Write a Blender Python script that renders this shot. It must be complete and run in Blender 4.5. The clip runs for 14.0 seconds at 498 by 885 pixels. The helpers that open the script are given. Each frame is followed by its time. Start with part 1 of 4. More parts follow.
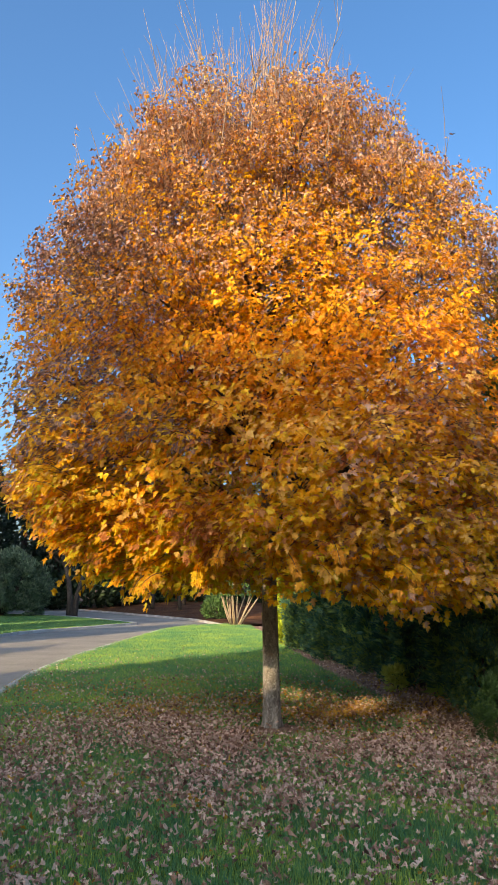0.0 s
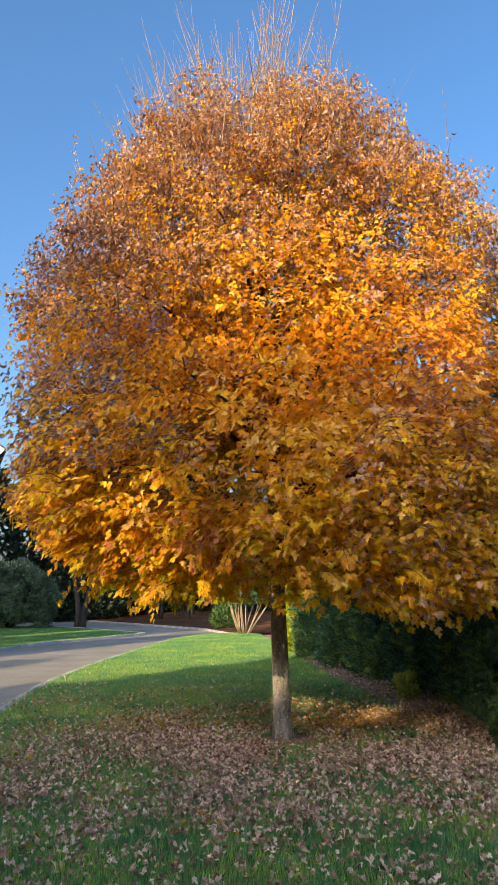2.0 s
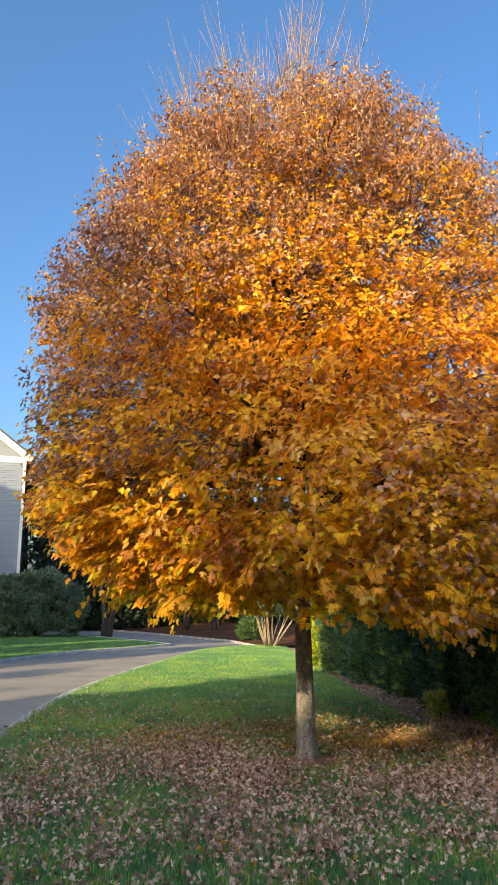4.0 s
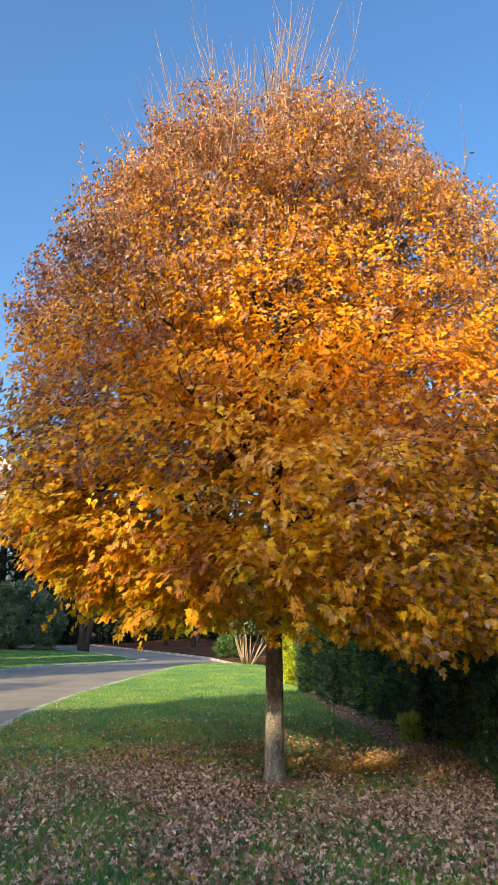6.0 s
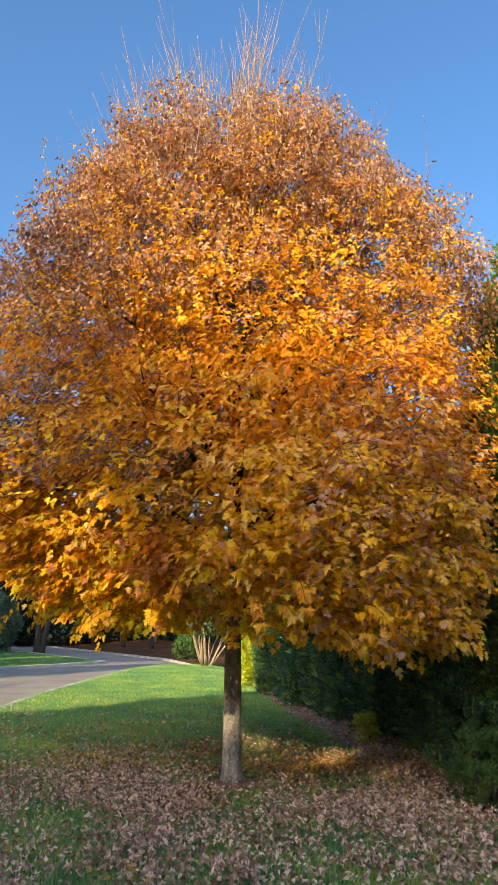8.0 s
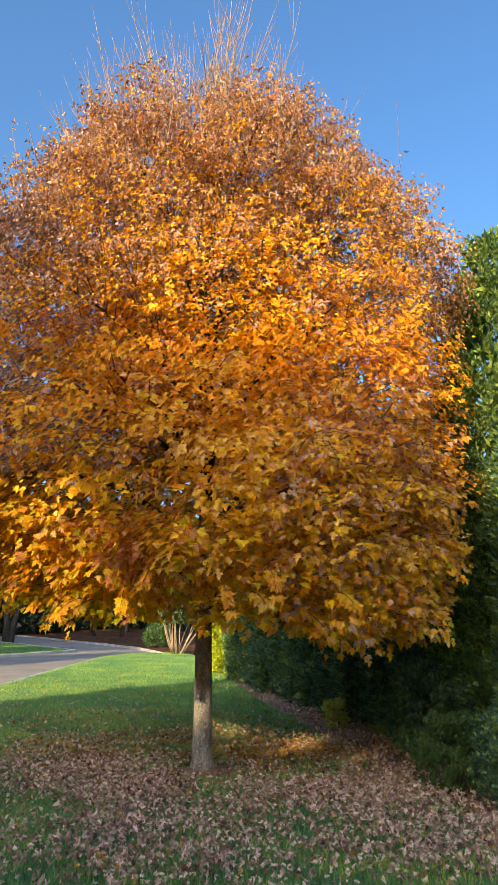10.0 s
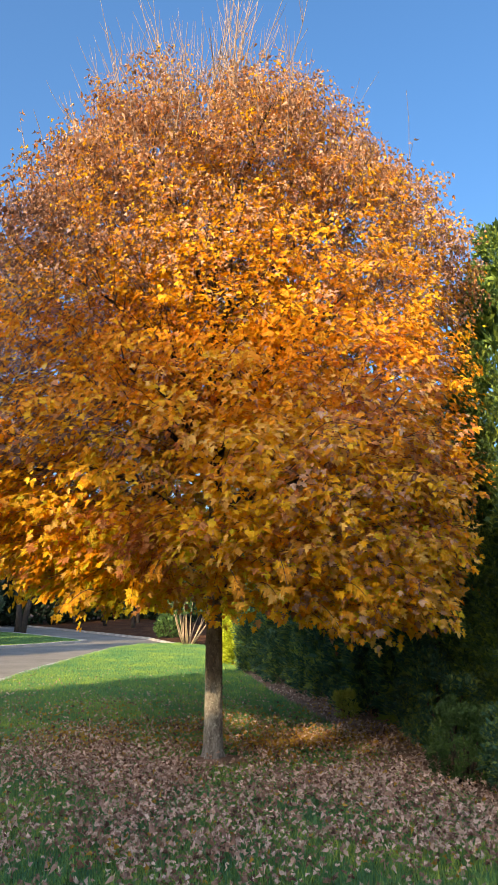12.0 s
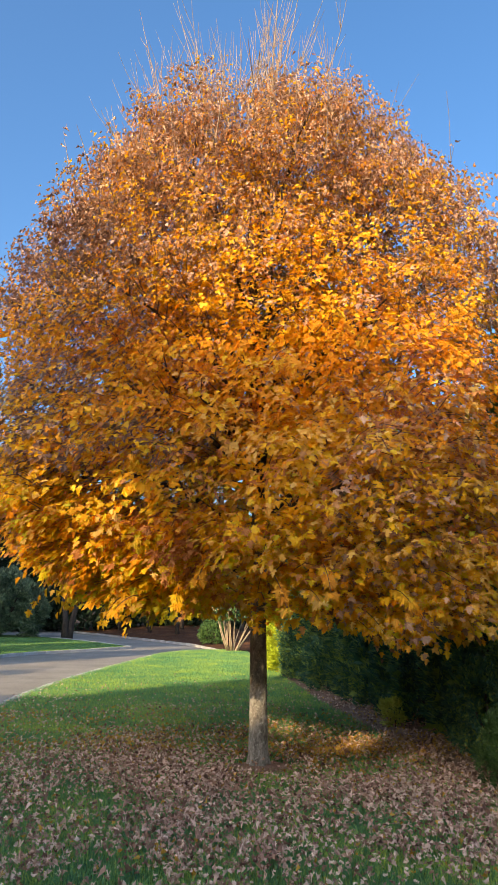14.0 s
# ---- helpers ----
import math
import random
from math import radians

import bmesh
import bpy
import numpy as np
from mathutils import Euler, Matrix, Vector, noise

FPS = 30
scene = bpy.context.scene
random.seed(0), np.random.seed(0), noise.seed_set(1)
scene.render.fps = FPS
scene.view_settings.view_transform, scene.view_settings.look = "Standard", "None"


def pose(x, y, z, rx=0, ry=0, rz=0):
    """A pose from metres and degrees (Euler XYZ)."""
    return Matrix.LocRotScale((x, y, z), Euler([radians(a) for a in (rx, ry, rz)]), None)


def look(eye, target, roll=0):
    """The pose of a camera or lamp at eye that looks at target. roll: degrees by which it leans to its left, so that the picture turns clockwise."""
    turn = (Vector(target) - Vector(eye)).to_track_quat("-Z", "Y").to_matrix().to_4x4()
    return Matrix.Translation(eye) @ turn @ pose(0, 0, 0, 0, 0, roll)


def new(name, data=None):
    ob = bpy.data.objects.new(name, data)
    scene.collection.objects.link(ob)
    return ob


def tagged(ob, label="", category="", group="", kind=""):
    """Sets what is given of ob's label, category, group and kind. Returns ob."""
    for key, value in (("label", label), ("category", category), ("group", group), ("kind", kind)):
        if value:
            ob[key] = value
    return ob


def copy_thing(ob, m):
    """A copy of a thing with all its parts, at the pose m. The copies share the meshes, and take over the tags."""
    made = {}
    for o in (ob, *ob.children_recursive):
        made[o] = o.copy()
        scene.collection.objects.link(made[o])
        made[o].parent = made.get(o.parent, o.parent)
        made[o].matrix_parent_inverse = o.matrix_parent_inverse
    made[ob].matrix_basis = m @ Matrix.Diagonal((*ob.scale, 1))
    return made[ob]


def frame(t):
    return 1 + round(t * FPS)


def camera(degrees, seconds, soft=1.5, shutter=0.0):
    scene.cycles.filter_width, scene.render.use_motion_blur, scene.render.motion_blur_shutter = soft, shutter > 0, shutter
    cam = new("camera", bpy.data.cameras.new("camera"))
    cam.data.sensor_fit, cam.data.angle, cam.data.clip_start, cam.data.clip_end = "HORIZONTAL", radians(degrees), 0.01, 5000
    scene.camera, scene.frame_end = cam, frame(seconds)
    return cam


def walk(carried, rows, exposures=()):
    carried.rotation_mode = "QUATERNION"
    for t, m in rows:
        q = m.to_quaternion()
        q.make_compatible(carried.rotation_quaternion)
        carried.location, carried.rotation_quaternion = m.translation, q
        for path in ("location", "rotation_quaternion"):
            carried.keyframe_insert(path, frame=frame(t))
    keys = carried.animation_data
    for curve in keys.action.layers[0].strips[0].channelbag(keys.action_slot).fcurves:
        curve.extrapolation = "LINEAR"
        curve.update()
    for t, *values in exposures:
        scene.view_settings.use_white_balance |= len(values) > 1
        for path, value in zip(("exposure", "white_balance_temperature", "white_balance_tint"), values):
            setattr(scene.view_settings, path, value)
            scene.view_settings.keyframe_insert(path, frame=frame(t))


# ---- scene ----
cam = camera(37.7, 14.0, soft=0.4)
PATH = [
    (0, (-0.11, -8.096, 1.454), (-0.14, -6.135, 1.843), -0.2),
    (0.5, (-0.109, -8.099, 1.454), (-0.143, -6.138, 1.844), -0.4),
    (1, (-0.11, -8.106, 1.452), (-0.148, -6.145, 1.846), -0.5),
    (1.5, (-0.1, -8.084, 1.455), (-0.142, -6.125, 1.855), -0.8),
    (2, (-0.106, -8.0, 1.455), (-0.152, -6.043, 1.866), -1.1),
    (2.5, (-0.131, -7.904, 1.456), (-0.19, -5.95, 1.88), -1.2),
    (3, (-0.118, -7.839, 1.457), (-0.202, -5.888, 1.891), -1.2),
    (3.2, (-0.109, -7.821, 1.467), (-0.205, -5.871, 1.9), -1.1),
    (5.3, (0.024, -7.664, 1.46), (-0.113, -5.728, 1.939), 0.68),
    (5.5, (0.037, -7.649, 1.459), (-0.089, -5.713, 1.943), 0.9),
    (6, (0.028, -7.639, 1.468), (-0.057, -5.701, 1.953), 1.0),
    (6.5, (0.026, -7.646, 1.465), (-0.024, -5.707, 1.952), 0.9),
    (7, (0.025, -7.65, 1.461), (0.002, -5.711, 1.952), 1.0),
    (7.5, (0.025, -7.651, 1.461), (0.026, -5.712, 1.953), 0.9),
    (8, (0.026, -7.648, 1.463), (0.047, -5.71, 1.953), 1.0),
    (8.5, (0.025, -7.65, 1.462), (0.067, -5.71, 1.946), 1.0),
    (9, (0.025, -7.648, 1.463), (0.088, -5.707, 1.939), 0.9),
    (9.2, (0.025, -7.648, 1.463), (0.098, -5.707, 1.935), 0.9),
    (11.3, (0.028, -7.644, 1.464), (0.142, -5.696, 1.91), 0.5),
    (11.5, (0.028, -7.644, 1.464), (0.132, -5.696, 1.906), 0.5),
    (12, (0.029, -7.643, 1.464), (0.102, -5.693, 1.901), 0.7),
    (12.5, (0.027, -7.643, 1.465), (0.069, -5.691, 1.9), 0.7),
    (13, (0.028, -7.643, 1.465), (0.038, -5.691, 1.902), 0.9),
    (13.5, (0.026, -7.65, 1.46), (0.007, -5.699, 1.904), 0.9),
    (14, (0.025, -7.653, 1.46), (-0.017, -5.705, 1.913), 0.9),
]
walk(cam, [(t, look(e, g, r)) for t, e, g, r in PATH], [(0, 1.61, 7900, 13), (14, 1.66, 7900, 13)])

# ---------------------------------------------------------------- world and sun
SUN_ELEVATION, SUN_SIDE = 20.0, 30.0   # degrees up, and degrees left of straight behind
SUN_WAY = Vector((math.sin(radians(SUN_SIDE)) * math.cos(radians(SUN_ELEVATION)),
                  math.cos(radians(SUN_SIDE)) * math.cos(radians(SUN_ELEVATION)),
                  -math.sin(radians(SUN_ELEVATION))))
world = bpy.data.worlds.new("sky")
scene.world = world
world.use_nodes = True
wt = world.node_tree
sky = wt.nodes.new("ShaderNodeTexSky")
sky.sky_type = "NISHITA"
sky.sun_disc = False
sky.sun_elevation = radians(SUN_ELEVATION)
sky.sun_rotation = radians(180 + SUN_SIDE)
sky.air_density, sky.dust_density, sky.ozone_density = 1.0, 5.0, 5.0
wt.nodes["Background"].inputs["Strength"].default_value = 0.131
clear = wt.nodes.new("ShaderNodeHueSaturation")   # a clear, dry autumn sky
clear.inputs["Saturation"].default_value = 1.17
wt.links.new(sky.outputs[0], clear.inputs["Color"])
wt.links.new(clear.outputs[0], wt.nodes["Background"].inputs["Color"])

sun_data = bpy.data.lights.new("sun", "SUN")
sun_data.energy, sun_data.angle, sun_data.color = 2.5, radians(0.53), (1.0, 0.83, 0.57)
sun = new("sun", sun_data)
sun.matrix_world = look((-20, -40, 20), Vector((-20, -40, 20)) + SUN_WAY)


# ---------------------------------------------------------------- materials
def node(tree, kind, **values):
    n = tree.nodes.new(kind)
    for key, value in values.items():
        n.inputs[key.replace("_", " ")].default_value = value
    return n


def rough_material(name, colours, scale, rough=0.8, bump=0.3, bump_scale=None, stretch=(1, 1, 1), spread=None,
                   per_piece=0.0, fine=6.0, metal=0.0, depth=0.02):
    """Colours along a ramp driven by coarse and fine noise, with relief; per_piece adds a shift for each loose piece."""
    m = bpy.data.materials.new(name)
    m.use_nodes = True
    t = m.node_tree
    out = t.nodes["Principled BSDF"]
    where = t.nodes.new("ShaderNodeTexCoord")
    mp = node(t, "ShaderNodeMapping", Scale=stretch)
    t.links.new(where.outputs["Object"], mp.inputs["Vector"])
    a = node(t, "ShaderNodeTexNoise", Scale=scale, Detail=6.0, Roughness=0.6)
    b = node(t, "ShaderNodeTexNoise", Scale=scale * fine, Detail=4.0, Roughness=0.65)
    for n in (a, b):
        t.links.new(mp.outputs[0], n.inputs["Vector"])
    mix = t.nodes.new("ShaderNodeMath")
    mix.operation = "MULTIPLY_ADD"
    mix.inputs[1].default_value = 0.55
    t.links.new(a.outputs["Fac"], mix.inputs[0])
    half = t.nodes.new("ShaderNodeMath")
    half.operation = "MULTIPLY"
    half.inputs[1].default_value = 0.45
    t.links.new(b.outputs["Fac"], half.inputs[0])
    t.links.new(half.outputs[0], mix.inputs[2])
    value = mix.outputs[0]
    if per_piece:
        geo = t.nodes.new("ShaderNodeNewGeometry")
        ob = t.nodes.new("ShaderNodeObjectInfo")
        add = t.nodes.new("ShaderNodeMath")
        add.operation = "ADD"
        t.links.new(geo.outputs["Random Per Island"], add.inputs[0])
        t.links.new(ob.outputs["Random"], add.inputs[1])
        wrap = t.nodes.new("ShaderNodeMath")
        wrap.operation = "FRACT"
        t.links.new(add.outputs[0], wrap.inputs[0])
        shift = t.nodes.new("ShaderNodeMath")
        shift.operation = "MULTIPLY_ADD"
        shift.inputs[1].default_value = per_piece
        t.links.new(wrap.outputs[0], shift.inputs[0])
        low = t.nodes.new("ShaderNodeMath")
        low.operation = "SUBTRACT"
        low.inputs[1].default_value = per_piece / 2
        t.links.new(value, low.inputs[0])
        t.links.new(low.outputs[0], shift.inputs[2])
        value = shift.outputs[0]
    ramp = t.nodes.new("ShaderNodeValToRGB")
    lo, hi = spread or (0.32, 0.68)
    els = ramp.color_ramp.elements
    while len(els) < len(colours):
        els.new(0.5)
    for i, c in enumerate(colours):
        els[i].position = lo + (hi - lo) * i / max(1, len(colours) - 1)
        els[i].color = (*c, 1)
    t.links.new(value, ramp.inputs[0])
    t.links.new(ramp.outputs[0], out.inputs["Base Color"])
    out.inputs["Roughness"].default_value = rough
    out.inputs["Metallic"].default_value = metal
    out.inputs["Specular IOR Level"].default_value = 0.12 if rough >= 0.85 else 0.5
    if bump:
        c = node(t, "ShaderNodeTexNoise", Scale=bump_scale or scale * fine, Detail=5.0, Roughness=0.7)
        t.links.new(mp.outputs[0], c.inputs["Vector"])
        bp = node(t, "ShaderNodeBump", Strength=bump, Distance=depth)
        t.links.new(c.outputs["Fac"], bp.inputs["Height"])
        t.links.new(bp.outputs[0], out.inputs["Normal"])
    return m


def leaf_material(name, colours, through_light=0.45, rough=0.55, scale=3.0, per_piece=0.7, through_tint=(1.0, 1.0, 1.0), gloss=0.3):
    """A thin leaf: reflects and lets light through; each leaf takes its own shade of the ramp."""
    m = rough_material(name, colours, scale, rough, bump=0.25, bump_scale=60, per_piece=per_piece, spread=(0.25, 0.75), fine=9.0, depth=0.004)
    t = m.node_tree
    out = t.nodes["Principled BSDF"]
    out.inputs["Specular IOR Level"].default_value = gloss
    colour = out.inputs["Base Color"].links[0].from_socket
    tint = t.nodes.new("ShaderNodeMix")
    tint.data_type, tint.blend_type = "RGBA", "MULTIPLY"
    tint.inputs["Factor"].default_value = 1.0
    t.links.new(colour, tint.inputs["A"])
    tint.inputs["B"].default_value = (*through_tint, 1)
    tr = t.nodes.new("ShaderNodeBsdfTranslucent")
    t.links.new(tint.outputs["Result"], tr.inputs["Color"])
    mix = t.nodes.new("ShaderNodeMixShader")
    mix.inputs[0].default_value = through_light
    t.links.new(out.outputs[0], mix.inputs[1])
    t.links.new(tr.outputs[0], mix.inputs[2])
    t.links.new(mix.outputs[0], t.nodes["Material Output"].inputs["Surface"])
    return m


LEAVES = {
    "gold": leaf_material("leaf_gold", [(0.84, 0.43, 0.02), (0.91, 0.53, 0.028), (0.95, 0.64, 0.045)], through_light=0.46, rough=0.5, gloss=0.38),
    "orange": leaf_material("leaf_orange", [(0.74, 0.30, 0.018), (0.86, 0.37, 0.022), (0.92, 0.45, 0.035)], through_light=0.46, rough=0.5, gloss=0.38),
    "tan": leaf_material("leaf_dry_tan", [(0.25, 0.125, 0.07), (0.44, 0.25, 0.15), (0.62, 0.40, 0.26)], through_light=0.2, rough=0.6),
    "green": leaf_material("leaf_yellow_green", [(0.78, 0.54, 0.03), (0.82, 0.63, 0.045), (0.74, 0.70, 0.06)], through_light=0.6, rough=0.5, gloss=0.38),
    "russet": leaf_material("leaf_russet", [(0.50, 0.19, 0.06), (0.62, 0.27, 0.09), (0.72, 0.36, 0.14)], through_light=0.48),
    # peach puts the pale sky sheen on low leaves into their colour
    "peach": leaf_material("leaf_pale_peach", [(0.82, 0.45, 0.08), (0.89, 0.54, 0.12), (0.94, 0.64, 0.18)], through_light=0.45, rough=0.5, gloss=0.38),
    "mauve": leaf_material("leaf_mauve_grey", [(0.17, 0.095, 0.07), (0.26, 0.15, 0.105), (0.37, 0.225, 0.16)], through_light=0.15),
}
LEAF_KINDS = list(LEAVES)
FALLEN = [
    leaf_material("fallen_pink_brown", [(0.33, 0.195, 0.148), (0.64, 0.44, 0.35), (0.82, 0.63, 0.515)], through_light=0.15, rough=0.7),
    leaf_material("fallen_dark_brown", [(0.16, 0.085, 0.06), (0.34, 0.195, 0.13), (0.50, 0.32, 0.225)], through_light=0.08, rough=0.7),
    leaf_material("fallen_yellow", [(0.42, 0.22, 0.03), (0.55, 0.31, 0.05), (0.62, 0.40, 0.09)], through_light=0.2),
]
BARK = rough_material("maple_bark", [(0.035, 0.027, 0.021), (0.075, 0.058, 0.046), (0.12, 0.095, 0.075), (0.19, 0.16, 0.13)], 9, 0.9, 1.0, 34, (1, 1, 0.35), depth=0.05, fine=5, spread=(0.36, 0.68))
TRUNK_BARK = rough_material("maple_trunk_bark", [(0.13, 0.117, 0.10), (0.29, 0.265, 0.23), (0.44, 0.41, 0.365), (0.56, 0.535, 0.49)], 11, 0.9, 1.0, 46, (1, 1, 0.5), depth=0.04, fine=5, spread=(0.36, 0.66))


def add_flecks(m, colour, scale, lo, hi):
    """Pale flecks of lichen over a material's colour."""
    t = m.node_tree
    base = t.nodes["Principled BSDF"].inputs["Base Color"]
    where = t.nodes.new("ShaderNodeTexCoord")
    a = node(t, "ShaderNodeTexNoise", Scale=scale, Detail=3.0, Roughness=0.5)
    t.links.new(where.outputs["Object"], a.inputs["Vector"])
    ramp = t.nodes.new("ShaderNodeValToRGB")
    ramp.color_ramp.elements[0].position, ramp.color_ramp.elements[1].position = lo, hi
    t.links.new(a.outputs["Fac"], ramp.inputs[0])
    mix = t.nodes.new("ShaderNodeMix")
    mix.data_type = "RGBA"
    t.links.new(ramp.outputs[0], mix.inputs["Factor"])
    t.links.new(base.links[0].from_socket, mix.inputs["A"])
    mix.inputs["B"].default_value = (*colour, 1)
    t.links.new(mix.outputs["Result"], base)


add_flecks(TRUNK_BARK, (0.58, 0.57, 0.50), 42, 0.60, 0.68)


def shade_upper_trunk(m, colour, height, fuzz):
    """Multiplies the colour darker above a height, painting in the upper trunk's shade; the edge is ragged."""
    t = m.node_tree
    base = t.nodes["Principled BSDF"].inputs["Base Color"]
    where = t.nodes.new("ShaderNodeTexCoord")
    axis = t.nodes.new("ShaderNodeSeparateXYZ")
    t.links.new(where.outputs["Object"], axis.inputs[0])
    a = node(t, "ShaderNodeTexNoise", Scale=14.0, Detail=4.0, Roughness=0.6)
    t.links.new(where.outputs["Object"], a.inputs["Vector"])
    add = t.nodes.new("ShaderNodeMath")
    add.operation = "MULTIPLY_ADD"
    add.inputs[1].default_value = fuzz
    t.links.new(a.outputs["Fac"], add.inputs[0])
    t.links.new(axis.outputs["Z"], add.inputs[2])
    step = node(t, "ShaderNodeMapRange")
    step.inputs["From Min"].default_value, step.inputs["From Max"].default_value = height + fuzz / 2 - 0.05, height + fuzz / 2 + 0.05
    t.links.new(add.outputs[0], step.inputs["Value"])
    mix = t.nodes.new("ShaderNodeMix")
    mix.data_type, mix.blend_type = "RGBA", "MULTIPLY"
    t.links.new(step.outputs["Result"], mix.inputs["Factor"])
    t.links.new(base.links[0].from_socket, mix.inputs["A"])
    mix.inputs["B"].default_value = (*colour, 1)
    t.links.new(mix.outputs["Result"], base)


# the upper trunk's shade is put into the bark colour
shade_upper_trunk(TRUNK_BARK, (0.68, 0.58, 0.50), 0.74, 0.22)
TWIG = rough_material("pale_twig_bark", [(0.20, 0.135, 0.09), (0.31, 0.22, 0.155), (0.43, 0.32, 0.235)], 9, 0.8, 0.2)
TWIG_BROWN = rough_material("brown_twig_bark", [(0.09, 0.058, 0.04), (0.15, 0.10, 0.07), (0.23, 0.16, 0.115)], 9, 0.85, 0.2)
DARK_BARK = rough_material("dark_bark", [(0.03, 0.025, 0.02), (0.07, 0.055, 0.045), (0.12, 0.10, 0.085)], 5, 0.9, 0.7, 14, (1, 1, 0.25), depth=0.05)
GREY_BARK = rough_material("grey_bark", [(0.10, 0.09, 0.085), (0.19, 0.175, 0.165), (0.30, 0.28, 0.265)], 6, 0.9, 0.6, 14, (1, 1, 0.3), depth=0.04)
STEM = rough_material("pale_stem_bark", [(0.24, 0.165, 0.10), (0.36, 0.27, 0.18), (0.48, 0.39, 0.29)], 6, 0.8, 0.4, 18, (1, 1, 0.4))
GRASS = leaf_material("grass_blade", [(0.03, 0.18, 0.13), (0.155, 0.385, 0.135), (0.68, 0.77, 0.09)], through_light=0.45, rough=0.4, scale=0.9, per_piece=0.22, gloss=0.6)
LAWN = rough_material("lawn_turf", [(0.05, 0.11, 0.035), (0.11, 0.21, 0.05), (0.22, 0.33, 0.06)], 1.3, 0.95, 0.8, 45, fine=22, depth=0.05)
SOIL = rough_material("mulch", [(0.17, 0.105, 0.078), (0.33, 0.21, 0.155), (0.48, 0.335, 0.255)], 3, 0.95, 0.9, 40, fine=18, depth=0.04)
STRAW = rough_material("pine_straw", [(0.04, 0.018, 0.010), (0.085, 0.037, 0.017), (0.19, 0.085, 0.036)], 1.2, 0.95, 0.9, 30, fine=22, depth=0.05)
LITTER = rough_material("woodland_litter", [(0.045, 0.028, 0.02), (0.095, 0.058, 0.04), (0.16, 0.10, 0.07)], 0.7, 0.95, 0.9, 12, fine=18, depth=0.08)
ASPHALT = rough_material("asphalt", [(0.17, 0.158, 0.14), (0.26, 0.24, 0.208), (0.35, 0.325, 0.28)], 0.6, 0.88, 0.4, 120, fine=60, depth=0.006)
GRANITE = rough_material("granite_kerb", [(0.29, 0.285, 0.27), (0.43, 0.42, 0.40), (0.57, 0.56, 0.53)], 9, 0.8, 0.5, 60, per_piece=0.25, fine=8)
EVERGREEN = leaf_material("arborvitae_spray", [(0.024, 0.09, 0.068), (0.06, 0.16, 0.085), (0.30, 0.40, 0.08)], through_light=0.18, scale=1.5, per_piece=0.45)
# yellower copy of the arborvitae green, with sunlight put into the colour
EVERGREEN_LIT = leaf_material("sunlit_arborvitae_spray", [(0.04, 0.11, 0.055), (0.12, 0.22, 0.065), (0.33, 0.44, 0.08)], through_light=0.2, scale=1.5, per_piece=0.45)
BOX = leaf_material("boxwood_leaf", [(0.035, 0.085, 0.025), (0.06, 0.13, 0.035), (0.10, 0.18, 0.045)], through_light=0.2, scale=4, per_piece=0.5)
# hedge's far end: its sunlit yellow-green is put into the colour
LIME = leaf_material("sunlit_yellow_green_spray", [(0.28, 0.37, 0.025), (0.40, 0.48, 0.035), (0.52, 0.58, 0.06)], through_light=0.25, scale=4, per_piece=0.5)
SPRIG = leaf_material("pale_young_spray", [(0.36, 0.42, 0.08), (0.48, 0.52, 0.11), (0.58, 0.60, 0.15)], through_light=0.25, scale=4, per_piece=0.5)
RHODO = leaf_material("rhododendron_leaf", [(0.06, 0.10, 0.06), (0.11, 0.175, 0.10), (0.20, 0.28, 0.165)], through_light=0.1, rough=0.4, scale=1.2, per_piece=0.5)
# pale see-through leaf for unseen trees, chosen to throw fill onto the maple
FILL_LEAF = leaf_material("fill_bounce_leaf", [(0.52, 0.57, 0.40), (0.64, 0.68, 0.50), (0.74, 0.77, 0.59)], through_light=0.65, scale=0.8, per_piece=0.5)
PINE = leaf_material("pine_needles", [(0.009, 0.021, 0.010), (0.018, 0.037, 0.016), (0.034, 0.06, 0.024)], through_light=0.1, scale=0.6, per_piece=0.4)
SIDING = rough_material("grey_painted_siding", [(0.21, 0.26, 0.30), (0.25, 0.30, 0.345), (0.29, 0.345, 0.39)], 0.7, 0.6, 0.1, 30, per_piece=0.12)
TRIM = rough_material("white_painted_trim", [(0.72, 0.72, 0.70), (0.80, 0.80, 0.78), (0.84, 0.84, 0.82)], 1.5, 0.5, 0.1, 30)
SHINGLE = rough_material("roof_shingle", [(0.06, 0.06, 0.065), (0.10, 0.10, 0.105), (0.15, 0.15, 0.15)], 2, 0.9, 0.5, 20, fine=12)
GLASS_DARK = bpy.data.materials.new("window_glass")
GLASS_DARK.use_nodes = True
GLASS_DARK.node_tree.nodes["Principled BSDF"].inputs["Base Color"].default_value = (0.03, 0.035, 0.04, 1)
GLASS_DARK.node_tree.nodes["Principled BSDF"].inputs["Roughness"].default_value = 0.05


# ---------------------------------------------------------------- mesh helpers
rng = np.random.default_rng(7)


